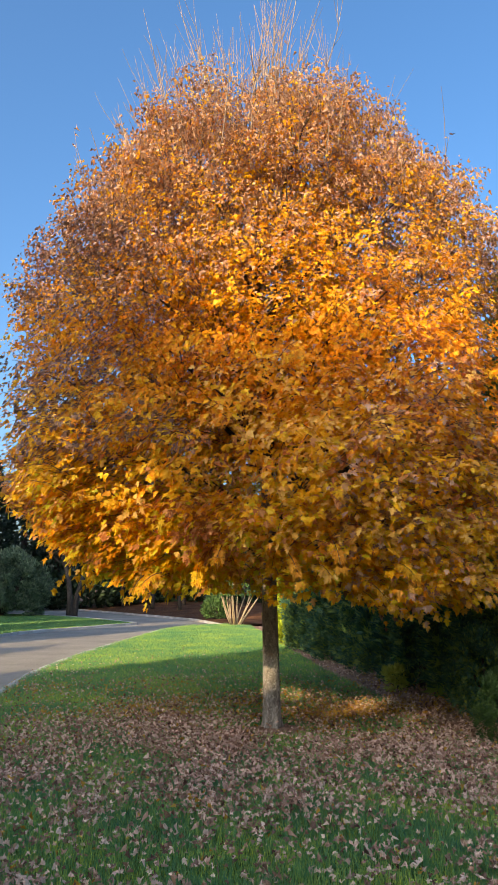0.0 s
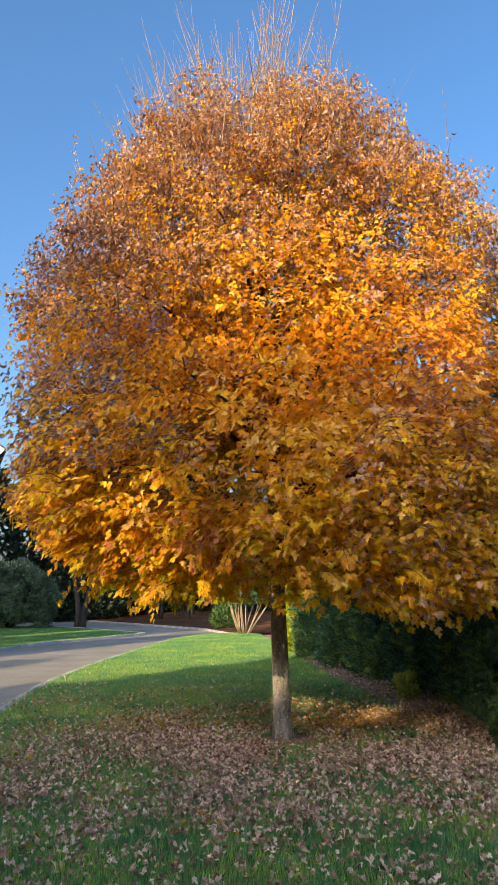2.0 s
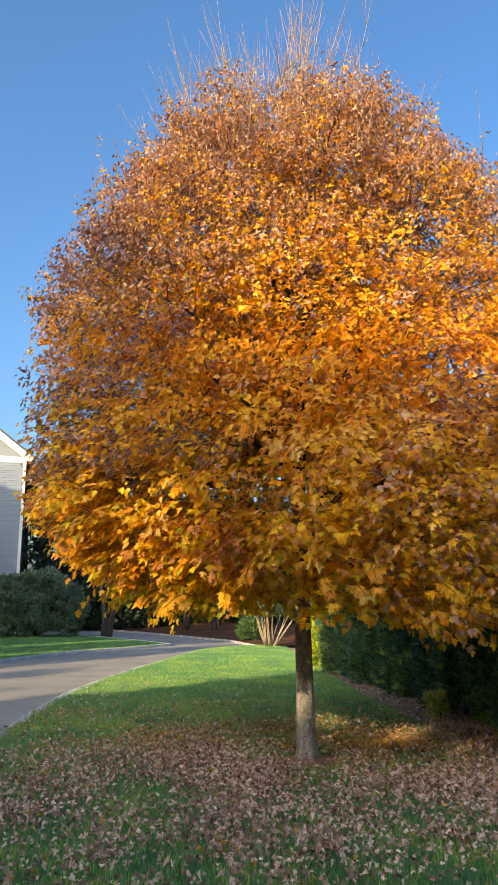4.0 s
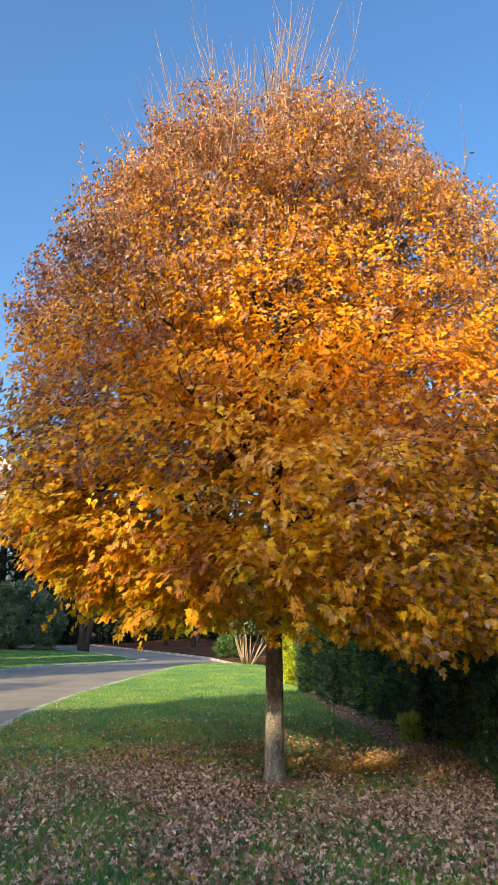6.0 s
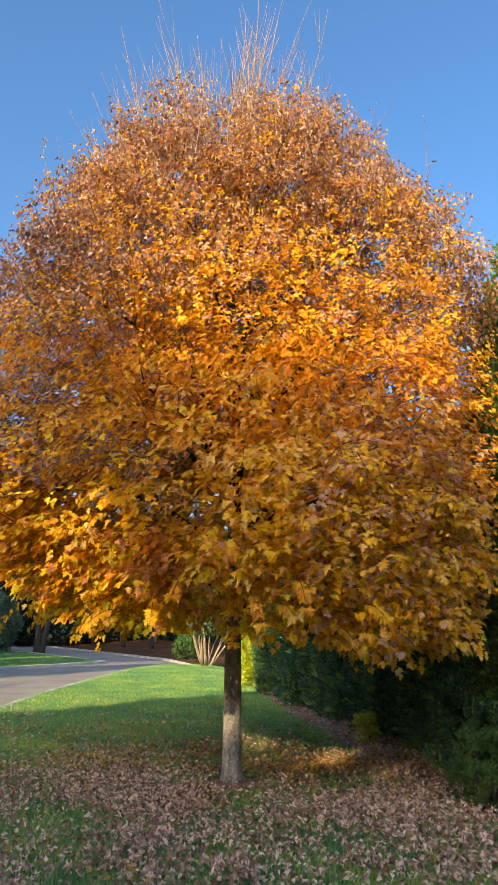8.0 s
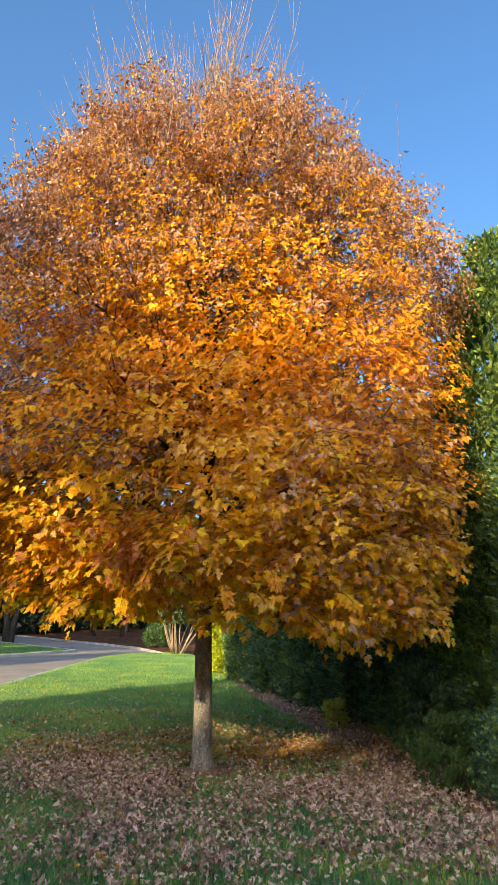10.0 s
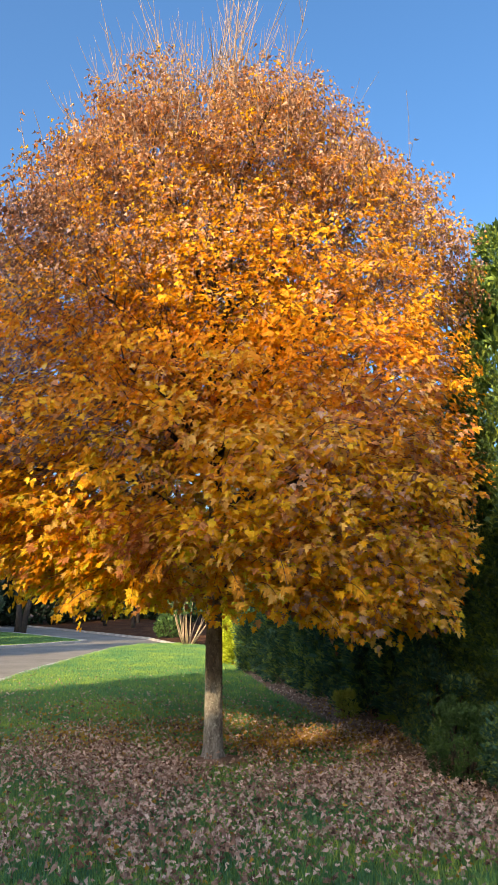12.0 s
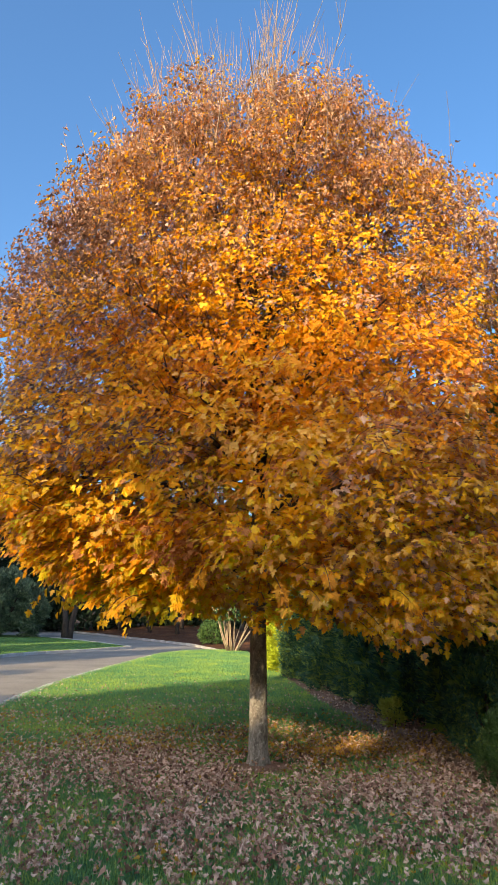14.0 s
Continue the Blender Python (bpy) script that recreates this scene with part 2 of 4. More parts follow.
class Geo:
    """Collects vertices and faces of one mesh."""

    def __init__(self):
        self.v, self.f, self.n = [], [], 0

    def add(self, verts, faces):
        self.v.extend(verts)
        self.f.extend(tuple(i + self.n for i in f) for f in faces)
        self.n += len(verts)

    def tube(self, pts, radii, sides=6, cap=True):
        """A tapered tube along points."""
        pts = [Vector(p) for p in pts]
        verts, faces = [], []
        side = Vector((1, 0, 0))
        for i, p in enumerate(pts):
            way = (pts[min(i + 1, len(pts) - 1)] - pts[max(i - 1, 0)]).normalized()
            side = (side - way * side.dot(way))
            if side.length < 1e-4:
                side = way.orthogonal()
            side.normalize()
            up = way.cross(side)
            for k in range(sides):
                a = 2 * math.pi * k / sides
                verts.append(p + (side * math.cos(a) + up * math.sin(a)) * radii[i])
        for i in range(len(pts) - 1):
            for k in range(sides):
                q = (k + 1) % sides
                faces.append((i * sides + k, i * sides + q, (i + 1) * sides + q, (i + 1) * sides + k))
        if cap:
            faces.append(tuple(range(sides))[::-1])
            faces.append(tuple((len(pts) - 1) * sides + k for k in range(sides)))
        self.add([tuple(v) for v in verts], faces)

    def box(self, lo, hi, rot=None, at=(0, 0, 0), bevel=0.0):
        (x0, y0, z0), (x1, y1, z1) = lo, hi
        bm = bmesh.new()
        vs = [bm.verts.new(c) for c in ((x0, y0, z0), (x1, y0, z0), (x1, y1, z0), (x0, y1, z0), (x0, y0, z1), (x1, y0, z1), (x1, y1, z1), (x0, y1, z1))]
        for f in ((0, 3, 2, 1), (4, 5, 6, 7), (0, 1, 5, 4), (1, 2, 6, 5), (2, 3, 7, 6), (3, 0, 4, 7)):
            bm.faces.new([vs[i] for i in f])
        if bevel:
            bmesh.ops.bevel(bm, geom=bm.edges[:], offset=bevel, segments=1, affect="EDGES")
        m = Matrix.Translation(at) @ (rot or Matrix.Identity(4))
        bm.verts.ensure_lookup_table()
        bm.verts.index_update()
        self.add([tuple(m @ v.co) for v in bm.verts], [tuple(v.index for v in f.verts) for f in bm.faces])
        bm.free()

    def mesh(self, name, materials, smooth=False):
        me = bpy.data.meshes.new(name)
        me.from_pydata(self.v, [], self.f)
        for m in (materials if isinstance(materials, (list, tuple)) else [materials]):
            me.materials.append(m)
        if smooth:
            me.polygons.foreach_set("use_smooth", [True] * len(me.polygons))
        me.update()
        return me


def array_mesh(name, verts, tris, materials, slots=None, smooth=False):
    """A mesh of triangles from numpy arrays."""
    me = bpy.data.meshes.new(name)
    nv, nt = len(verts), len(tris)
    me.vertices.add(nv)
    me.vertices.foreach_set("co", np.ascontiguousarray(verts, dtype=np.float32).ravel())
    me.loops.add(nt * 3)
    me.loops.foreach_set("vertex_index", np.ascontiguousarray(tris, dtype=np.int32).ravel())
    me.polygons.add(nt)
    me.polygons.foreach_set("loop_start", np.arange(0, nt * 3, 3, dtype=np.int32))
    for m in materials:
        me.materials.append(m)
    if slots is not None:
        me.polygons.foreach_set("material_index", np.ascontiguousarray(slots, dtype=np.int32))
    me.polygons.foreach_set("use_smooth", np.full(nt, smooth))
    me.update(calc_edges=True)
    me.validate()
    return me


def part(name, mesh, parent, label="", kind=""):
    ob = new(name, mesh)
    ob.parent = parent
    return tagged(ob, label, kind=kind)


def unit(a):
    return a / np.maximum(np.linalg.norm(a, axis=-1, keepdims=True), 1e-9)


# a five-lobed maple leaf, stalk end at the origin, tip at y = 1
_half = [(0.31, -0.07), (0.25, 0.12), (0.59, 0.38), (0.24, 0.43), (0.25, 0.69)]
MAPLE = np.array([(0.0, 0.0), *_half, (0.0, 1.0), *[(-x, y) for x, y in reversed(_half)]])
MAPLE_TRIS = np.array([(0, i, i + 1) for i in range(1, len(MAPLE) - 1)])
# the same with the small teeth of each lobe, for leaves that are seen close
_fine = [(0.14, -0.09), (0.36, -0.04), (0.23, 0.11), (0.40, 0.22), (0.62, 0.42), (0.40, 0.41), (0.20, 0.43), (0.29, 0.68), (0.11, 0.74)]
MAPLE_FINE = np.array([(0.0, 0.0), *_fine, (0.0, 1.0), *[(-x, y) for x, y in reversed(_fine)]])
MAPLE_FINE_TRIS = np.array([(0, i, i + 1) for i in range(1, len(MAPLE_FINE) - 1)])
# a dry, shrunken leaf
_dry = [(0.50, 0.24), (0.24, 0.46)]
DRY = np.array([(0.0, 0.0), *_dry, (0.0, 1.0), *[(-x, y) for x, y in reversed(_dry)]])
DRY_TRIS = np.array([(0, i, i + 1) for i in range(1, len(DRY) - 1)])
# a small three-lobed outline for leaves higher up
_small = [(0.29, -0.02), (0.54, 0.37), (0.21, 0.44)]
SMALL = np.array([(0.0, 0.0), *_small, (0.0, 1.0), *[(-x, y) for x, y in reversed(_small)]])
SMALL_TRIS = np.array([(0, i, i + 1) for i in range(1, len(SMALL) - 1)])
# a narrow oval leaf
OVAL = np.array([(0, 0), (0.2, 0.3), (0.17, 0.7), (0, 1.0), (-0.17, 0.7), (-0.2, 0.3)], dtype=float)
OVAL_TRIS = np.array([(0, 1, 5), (1, 2, 4), (1, 4, 5), (2, 3, 4)])
# a flat evergreen spray with finger tips
SPRAY = np.array([(0, 0), (0.09, 0.26), (0.25, 0.72), (0.09, 0.60), (0.03, 1.0), (-0.10, 0.56), (-0.24, 0.64), (-0.09, 0.24)], dtype=float)
SPRAY_TRIS = np.array([(0, 1, 7), (1, 2, 3), (1, 3, 5), (3, 4, 5), (1, 5, 7), (5, 6, 7)])


def blades(flat, tris, place, tip, face, size, curl, fold, crumple=0.0):
    """Copies of a flat outline: at place, tip pointing along tip, face normal near face. curl bends the length, fold the halves."""
    tip = unit(tip)
    face = unit(face - tip * np.sum(face * tip, axis=1, keepdims=True))
    side = np.cross(tip, face)
    x, y = flat[:, 0][None, :], flat[:, 1][None, :]
    h = curl[:, None] * (0.18 - (y - 0.35) ** 2) + fold[:, None] * (np.abs(x) * 0.9)
    h = h + crumple * rng.normal(0, 1, h.shape)
    xs = x * np.cos(fold[:, None] * 0.8) + 0.5 * crumple * rng.normal(0, 1, h.shape)
    s = size[:, None, None]
    v = place[:, None, :] + s * (xs[..., None] * side[:, None, :] + (y + 0 * xs)[..., None] * tip[:, None, :] + h[..., None] * face[:, None, :])
    n, k = len(place), len(flat)
    f = tris[None] + (np.arange(n) * k)[:, None, None]
    return v.reshape(-1, 3), f.reshape(-1, 3)


def smooth_line(points, step=0.3):
    """A Catmull-Rom line through points, resampled."""
    p = [Vector(q) for q in points]
    p = [p[0] * 2 - p[1]] + p + [p[-1] * 2 - p[-2]]
    out = []
    for i in range(1, len(p) - 2):
        n = max(2, int((p[i + 1] - p[i]).length / step))
        for k in range(n):
            t = k / n
            out.append(0.5 * ((2 * p[i]) + (p[i + 1] - p[i - 1]) * t + (2 * p[i - 1] - 5 * p[i] + 4 * p[i + 1] - p[i + 2]) * t * t
                              + (3 * p[i] - p[i - 1] - 3 * p[i + 1] + p[i + 2]) * t ** 3))
    out.append(p[-2])
    return out


def slab(name, outline, top, thick, material, label, kind="structure", category=""):
    """A flat sheet with thickness over an outline of (x, y)."""
    bm = bmesh.new()
    loop = [bm.verts.new((x, y, top)) for x, y in outline]
    face = bm.faces.new(loop)
    if face.normal.z < 0:
        bmesh.ops.reverse_faces(bm, faces=[face])
    bm.normal_update()
    if face.normal.z < 0:
        face.normal_flip()
    ext = bmesh.ops.extrude_face_region(bm, geom=[face])
    low = [v for v in ext["geom"] if isinstance(v, bmesh.types.BMVert)]
    bmesh.ops.translate(bm, verts=low, vec=(0, 0, -thick))
    bmesh.ops.recalc_face_normals(bm, faces=bm.faces[:])
    bmesh.ops.triangulate(bm, faces=[f for f in bm.faces if len(f.verts) > 4])
    me = bpy.data.meshes.new(name)
    bm.to_mesh(me)
    bm.free()
    me.materials.append(material)
    return tagged(new(name, me), label, category, kind=kind)


def inside(px, py, poly):
    """Which of the points lie inside a polygon."""
    px, py = np.asarray(px), np.asarray(py)
    hit = np.zeros(px.shape, bool)
    n = len(poly)
    for i in range(n):
        (x0, y0), (x1, y1) = poly[i], poly[(i + 1) % n]
        if y0 == y1:
            continue
        cross = ((y0 > py) != (y1 > py)) & (px < (x1 - x0) * (py - y0) / (y1 - y0) + x0)
        hit ^= cross
    return hit


def noise2(x, y, scale, seed=0.0):
    return np.array([noise.noise((a * scale + seed, b * scale - seed, seed * 0.7)) for a, b in zip(x, y)])


# ---------------------------------------------------------------- ground, drive, lawn, beds
LAWN_KERB = [(-3.0, -9.0), (-3.05, -4.0), (-3.25, -1.0), (-3.66, 1.69), (-4.03, 4.67), (-4.13, 7.13), (-4.06, 10.15), (-3.86, 13.77),
             (-3.50, 18.6), (-2.9, 20.6), (-1.75, 21.5)]
ISLAND_KERB = [(-9.9, -9.0), (-9.6, 3.0), (-9.1, 10.0), (-8.6, 14.3), (-7.85, 17.98), (-6.53, 20.7), (-5.6, 22.7), (-5.42, 23.3), (-5.75, 24.1),
               (-8.0, 27.6), (-11.8, 32.6), (-17.0, 35.5), (-30.0, 38.0)]
BED_KERB = [(-16.0, 48.0), (-12.3, 42.4), (-8.1, 35.3), (-3.7, 27.5), (-2.75, 25.2), (-1.95, 22.7), (-1.6, 21.6)]
lawn_line = [(p.x, p.y) for p in smooth_line([(*p, 0) for p in LAWN_KERB], 0.5)]
island_line = [(p.x, p.y) for p in smooth_line([(*p, 0) for p in ISLAND_KERB], 0.5)]
bed_line = [(p.x, p.y) for p in smooth_line([(*p, 0) for p in BED_KERB], 0.5)]
HEDGE_EDGE = [(2.2, -9.0), (2.15, -3.0), (1.95, -0.6), (1.62, 1.1), (1.42, 2.55), (1.12, 4.58), (0.72, 8.25), (0.38, 11.7), (0.0, 15.5), (-0.5, 20.3)]
hedge_line = [(p.x, p.y) for p in smooth_line([(*p, 0) for p in HEDGE_EDGE], 0.4)]

slab("ground", [(-1500, -1500), (1500, -1500), (1500, 1500), (-1500, 1500)], -0.16, 0.5, LITTER, "dull brown open ground reaching to the horizon")
slab("road", [(-60, -40), (-0.8, -40), (-0.8, 22.0), (-2.0, 24.5), (-8.0, 36.2), (-16.0, 49.0), (-60, 52)], -0.07, 0.08, ASPHALT, "grey worn asphalt driveway with a low kerb")
lawn_outline = lawn_line + [(-1.2, 21.65), (-0.5, 20.3)] + [(0.6, 20.0), (40, 20), (40, -40), (-3.0, -40)]
slab("lawn", lawn_outline, 0.0, 0.15, LAWN, "green mown lawn strewn with fallen leaves")
island_outline = island_line + [(-60, 40), (-60, -40), (-9.9, -40)]
slab("lawn_island", island_outline, 0.0, 0.15, LAWN, "green mown lawn on the far side of the driveway")
slab("hedge_bed", hedge_line + [(6, 20.3), (6, -9)], 0.006, 0.05, SOIL, "brown mulch bed below the evergreen hedge")
# the far bed climbs gently into the woods
bank = Geo()
rows = []
for k, (x, y) in enumerate(bed_line):
    rows.append([(x + d, y + d * 0.35, 0.02 + 0.055 * max(0.0, d - 1.0) + 0.05 * min(1.0, d) * math.sin(d * 1.7 + k)) for d in (0, 0.8, 2, 4, 7, 11, 16, 24, 36, 60)])
rows.append([(-1.2 + d, 21.3 - 0.03 * d, 0.02 + 0.02 * d) for d in (0, 0.5, 1.0, 2, 4, 8, 14, 24, 36, 60)])
w = len(rows[0])
bank.add([p for r in rows for p in r], [(i * w + j, i * w + j + 1, (i + 1) * w + j + 1, (i + 1) * w + j) for i in range(len(rows) - 1) for j in range(w - 1)])
tagged(new("far_bed", bank.mesh("far_bed", STRAW)), "reddish brown pine straw bed rising into the woods", kind="structure")


def kerb(name, line, label, width=0.13, top=0.022, length=0.42):
    """A kerb of single granite setts along a line; the setts are parts."""
    root = tagged(new(name), label, kind="structure")
    g = Geo()
    g.box((-0.5, -0.5, -0.14), (0.5, 0.5, 0.0), bevel=0.02)
    base = g.mesh("kerb_stone", GRANITE)
    pts = [Vector((x, y, 0)) for x, y in line]
    acc, made = 0.0, 0
    r = random.Random(len(line))
    for a, b in zip(pts, pts[1:]):
        seg = (b - a).length
        while acc < seg and made < 230:
            p = a.lerp(b, acc / seg)
            ob = part("kerb_stone", base, root)
            ang = math.degrees(math.atan2(b.y - a.y, b.x - a.x))
            ln = length * r.uniform(0.965, 0.99)
            ob.matrix_local = pose(p.x, p.y, top + r.uniform(-0.008, 0.008), r.uniform(-1.5, 1.5), r.uniform(-1.5, 1.5), ang + r.uniform(-2, 2)) @ Matrix.Diagonal((ln, width * r.uniform(0.9, 1.1), 1, 1))
            acc += length
            made += 1
        acc -= seg
    return root


kerb("lawn_kerb", [p for p in lawn_line if p[1] > -3], "pale grey granite sett kerb along the lawn")
kerb("island_kerb", [p for p in island_line if p[1] > 6], "pale grey granite sett kerb along the island lawn")
kerb("bed_kerb", bed_line[4:], "pale grey granite sett kerb along the pine straw bed", 0.07, 0.03)


def grass(name, lo, hi, per_m2, width, height, keep, label, fine=False):
    """Blades of grass over a stretch of lawn."""
    n = int((hi[0] - lo[0]) * (hi[1] - lo[1]) * per_m2)
    x, y = rng.uniform(lo[0], hi[0], n), rng.uniform(lo[1], hi[1], n)
    ok = keep(x, y)
    x, y = x[ok], y[ok]
    n = len(x)
    tuft = noise2(x, y, 1.1, 3.0) * 0.35 + noise2(x, y, 5.0, 9.0) * 0.35
    h = height * (1 + tuft) * rng.uniform(0.55, 1.25, n)
    a = rng.uniform(0, 2 * np.pi, n)
    lean = rng.uniform(0.1, 0.75, n) * h
    b = rng.uniform(0, 2 * np.pi, n)
    sx, sy = np.cos(a) * width / 2, np.sin(a) * width / 2
    lx, ly = np.cos(b) * lean, np.sin(b) * lean
    z0 = np.zeros(n)
    v = np.stack([np.stack([x - sx, y - sy, z0 - 0.005], 1), np.stack([x + sx, y + sy, z0 - 0.005], 1),
                  np.stack([x - sx * 0.8 + lx * 0.35, y - sy * 0.8 + ly * 0.35, h * 0.6], 1), np.stack([x + sx * 0.8 + lx * 0.35, y + sy * 0.8 + ly * 0.35, h * 0.6], 1),
                  np.stack([x + lx, y + ly, h], 1)], 1).reshape(-1, 3)
    t = (np.array([(0, 1, 3), (0, 3, 2), (2, 3, 4)])[None] + (np.arange(n) * 5)[:, None, None]).reshape(-1, 3)
    if not fine:
        v = v.reshape(-1, 5, 3)[:, (0, 1, 4)].reshape(-1, 3)
        t = np.arange(n * 3).reshape(-1, 3)
    return tagged(new(name, array_mesh(name, v, t, [GRASS])), label, "grass", kind="stuff")


on_lawn = lambda x, y: inside(x, y, lawn_outline) & ~inside(x, y, hedge_line + [(6, 20.3), (6, -9)])
bare = lambda x, y: (x ** 2 + (y + 0.1) ** 2) > 0.30 ** 2 + 0.1 * np.sin(5 * x) * 0.2
grass("grass", (-3.2, -5.0), (2.2, -1.4), 5200, 0.0048, 0.06, lambda x, y: on_lawn(x, y) & bare(x, y), "green mown grass blades with a bluish shade", fine=True)
grass("grass", (-4.2, -1.4), (2.0, 4.5), 2900, 0.007, 0.062, lambda x, y: on_lawn(x, y) & bare(x, y), "green mown grass blades around the maple")
grass("grass", (-4.3, 4.5), (1.2, 22.0), 2000, 0.009, 0.062, on_lawn, "bright green sunlit mown grass")
grass("grass", (-3.0, -12.0), (2.2, -5.0), 420, 0.012, 0.06, lambda x, y: x > -20, "green mown grass in the shade of the trees")
grass("grass", (-15.0, 9.0), (-5.0, 31.0), 340, 0.016, 0.032, lambda x, y: inside(x, y, island_outline), "green grass on the island beside the driveway")


def leaf_carpet():
    """Fallen leaves: thick round the trunk and to its hedge side, thin and clumped on the open lawn."""
    n = 330000
    x, y = rng.uniform(-4.0, 2.7, n), rng.uniform(-5.0, 9.5, n)
    clump = noise2(x, y, 0.9, 5.0) + 0.6 * noise2(x, y, 2.6, 8.0)
    d = np.hypot((x - 0.5) / 1.25, np.where(y < -0.6, (y + 0.6) / 0.95, (y + 0.6) / 1.15))
    dens = np.clip(1.25 - 0.42 * d, 0.0, 1.0) * np.clip(0.62 + 0.8 * clump, 0.06, 1.0) + 0.035
    dens *= np.interp(y, [0.4, 1.6, 3.4, 4.2], [1.0, 0.62, 0.5, 0.26])
    dens = np.where(y < -2.0, dens * 0.8 + 0.55 * np.clip(clump * 2 + 0.15, 0.12, 1) * np.where(x > 0.6, 0.5, 1.0) * np.clip((y + 6.0) / 2.5, 0.45, 1), dens)
    dens = np.where((y < 9.5) & inside(x, y, hedge_line + [(6, 20.3), (6, -9)]), np.minimum(dens * 0.5 + 0.05, 0.3), dens)
    dens *= np.where((x > 0.9) & (y < 0.5), 0.8, 1.0)
    dens += np.interp(y, [0.8, 1.2, 3.0, 6.0], [0.0, 0.05, 0.04, 0.0]) * np.clip(0.5 + clump, 0.1, 1.2)
    dens *= np.interp(y, [-5.0, -3.0, 4.5, 8.5], [0.75, 1.0, 1.0, 0.15])
    dens *= np.where(np.hypot(x - 0.08, (y + 0.16) * 1.2) < 0.36, 0.3, 1.0)   # trodden bare round the trunk
    ok = (rng.uniform(0, 1, n) < dens) & inside(x, y, lawn_outline) & (np.hypot(x, y) > 0.16)
    x, y = x[ok], y[ok]
    n = len(x)
    a = rng.uniform(0, 2 * np.pi, n)
    tilt = rng.normal(0, 0.38, n)
    tip = np.stack([np.cos(a), np.sin(a), tilt], 1)
    face = np.stack([rng.normal(0, 0.45, n), rng.normal(0, 0.45, n), np.ones(n)], 1)
    size = rng.uniform(0.022, 0.038, n)
    lift = np.abs(rng.normal(0.045, 0.022, n)) + 0.014
    place = np.stack([x, y, lift], 1) - unit(tip) * size[:, None] * 0.4
    place[:, 2] = np.maximum(place[:, 2], 0.008)
    curl, fold = rng.normal(0.55, 1.15, n), np.abs(rng.normal(0.65, 0.4, n)) * rng.choice([1, 1, -1], n)
    close = y < -2.4
    v1, t1 = blades(MAPLE_FINE, MAPLE_FINE_TRIS, place[close], tip[close], face[close], size[close] * 1.0, curl[close] * 1.25, fold[close] * 1.2, 0.13)
    v2, t2 = blades(MAPLE, MAPLE_TRIS, place[~close], tip[~close], face[~close], size[~close] * 1.08, curl[~close], fold[~close], 0.045)
    v, t = np.concatenate([v1, v2]), np.concatenate([t1, t2 + len(v1)])
    v[:, 2] = np.maximum(v[:, 2], 0.004)
    pick = rng.uniform(0, 1, n)
    # extra yellow leaves right of the trunk paint in the sun patch there
    warm = np.exp(-((x - 0.75) ** 2 + (y - 0.25) ** 2) / 0.5) * 0.35 + np.where((y > 0.3) & (y < 3.8), 0.30, 0.035)
    kind = np.where(pick < warm, 2, np.where(pick < warm + 0.3, 1, 0))
    me = array_mesh("fallen_leaves", v, t, FALLEN, np.concatenate([np.repeat(kind[close], len(MAPLE_FINE_TRIS)), np.repeat(kind[~close], len(MAPLE_TRIS))]))
    tagged(new("fallen_leaves", me), "dry curled brown maple leaves lying on the lawn", "fallen leaves", kind="stuff")


leaf_carpet()
# scuffed bare earth round the foot of the trunk
g = Geo()
ring = [(0.0, -0.05, 0.022)] + [(0.05 + (0.36 + 0.05 * math.sin(3 * a) + 0.04 * math.sin(7 * a + 1)) * math.cos(a), -0.08 + (0.30 + 0.04 * math.sin(5 * a)) * math.sin(a), 0.003) for a in [2 * math.pi * k / 28 for k in range(28)]]
g.add(ring, [(0, k, k % 28 + 1) for k in range(1, 29)])
tagged(new("bare_earth", g.mesh("bare_earth", SOIL)), "bare brown earth around the foot of the maple", kind="structure")


# ---------------------------------------------------------------- the maple
Z_KNOTS = [1.32, 1.47, 1.65, 2.0, 2.45, 3.0, 3.7, 4.5, 5.0, 5.5, 5.9, 6.25, 6.55, 6.76, 6.92, 7.05]
R_LEFT = [0.9, 1.5, 2.0, 2.40, 2.60, 2.72, 2.78, 2.78, 2.66, 2.36, 2.06, 1.88, 1.68, 1.42, 1.08, 0.5]
R_RIGHT = [0.9, 1.9, 2.32, 2.52, 2.52, 2.44, 2.42, 2.56, 2.84, 2.72, 2.08, 1.84, 1.70, 1.50, 1.2, 0.5]
R_FRONT = [0.9, 1.7, 2.15, 2.3, 2.4, 2.4, 2.35, 2.25, 2.15, 1.95, 1.75, 1.6, 1.4, 1.15, 0.8, 0.25]


def crown_radius(ang, z):
    """The crown's reach at an angle (0: to the right, seen from the drive's side) and height."""
    l, r, f = (np.interp(z, Z_KNOTS, k) for k in (R_LEFT, R_RIGHT, R_FRONT))
    c, s = np.cos(ang), np.sin(ang)
    side = np.where(c > 0, r, l)
    return 1.0 / np.sqrt((c / side) ** 2 + (s / f) ** 2)


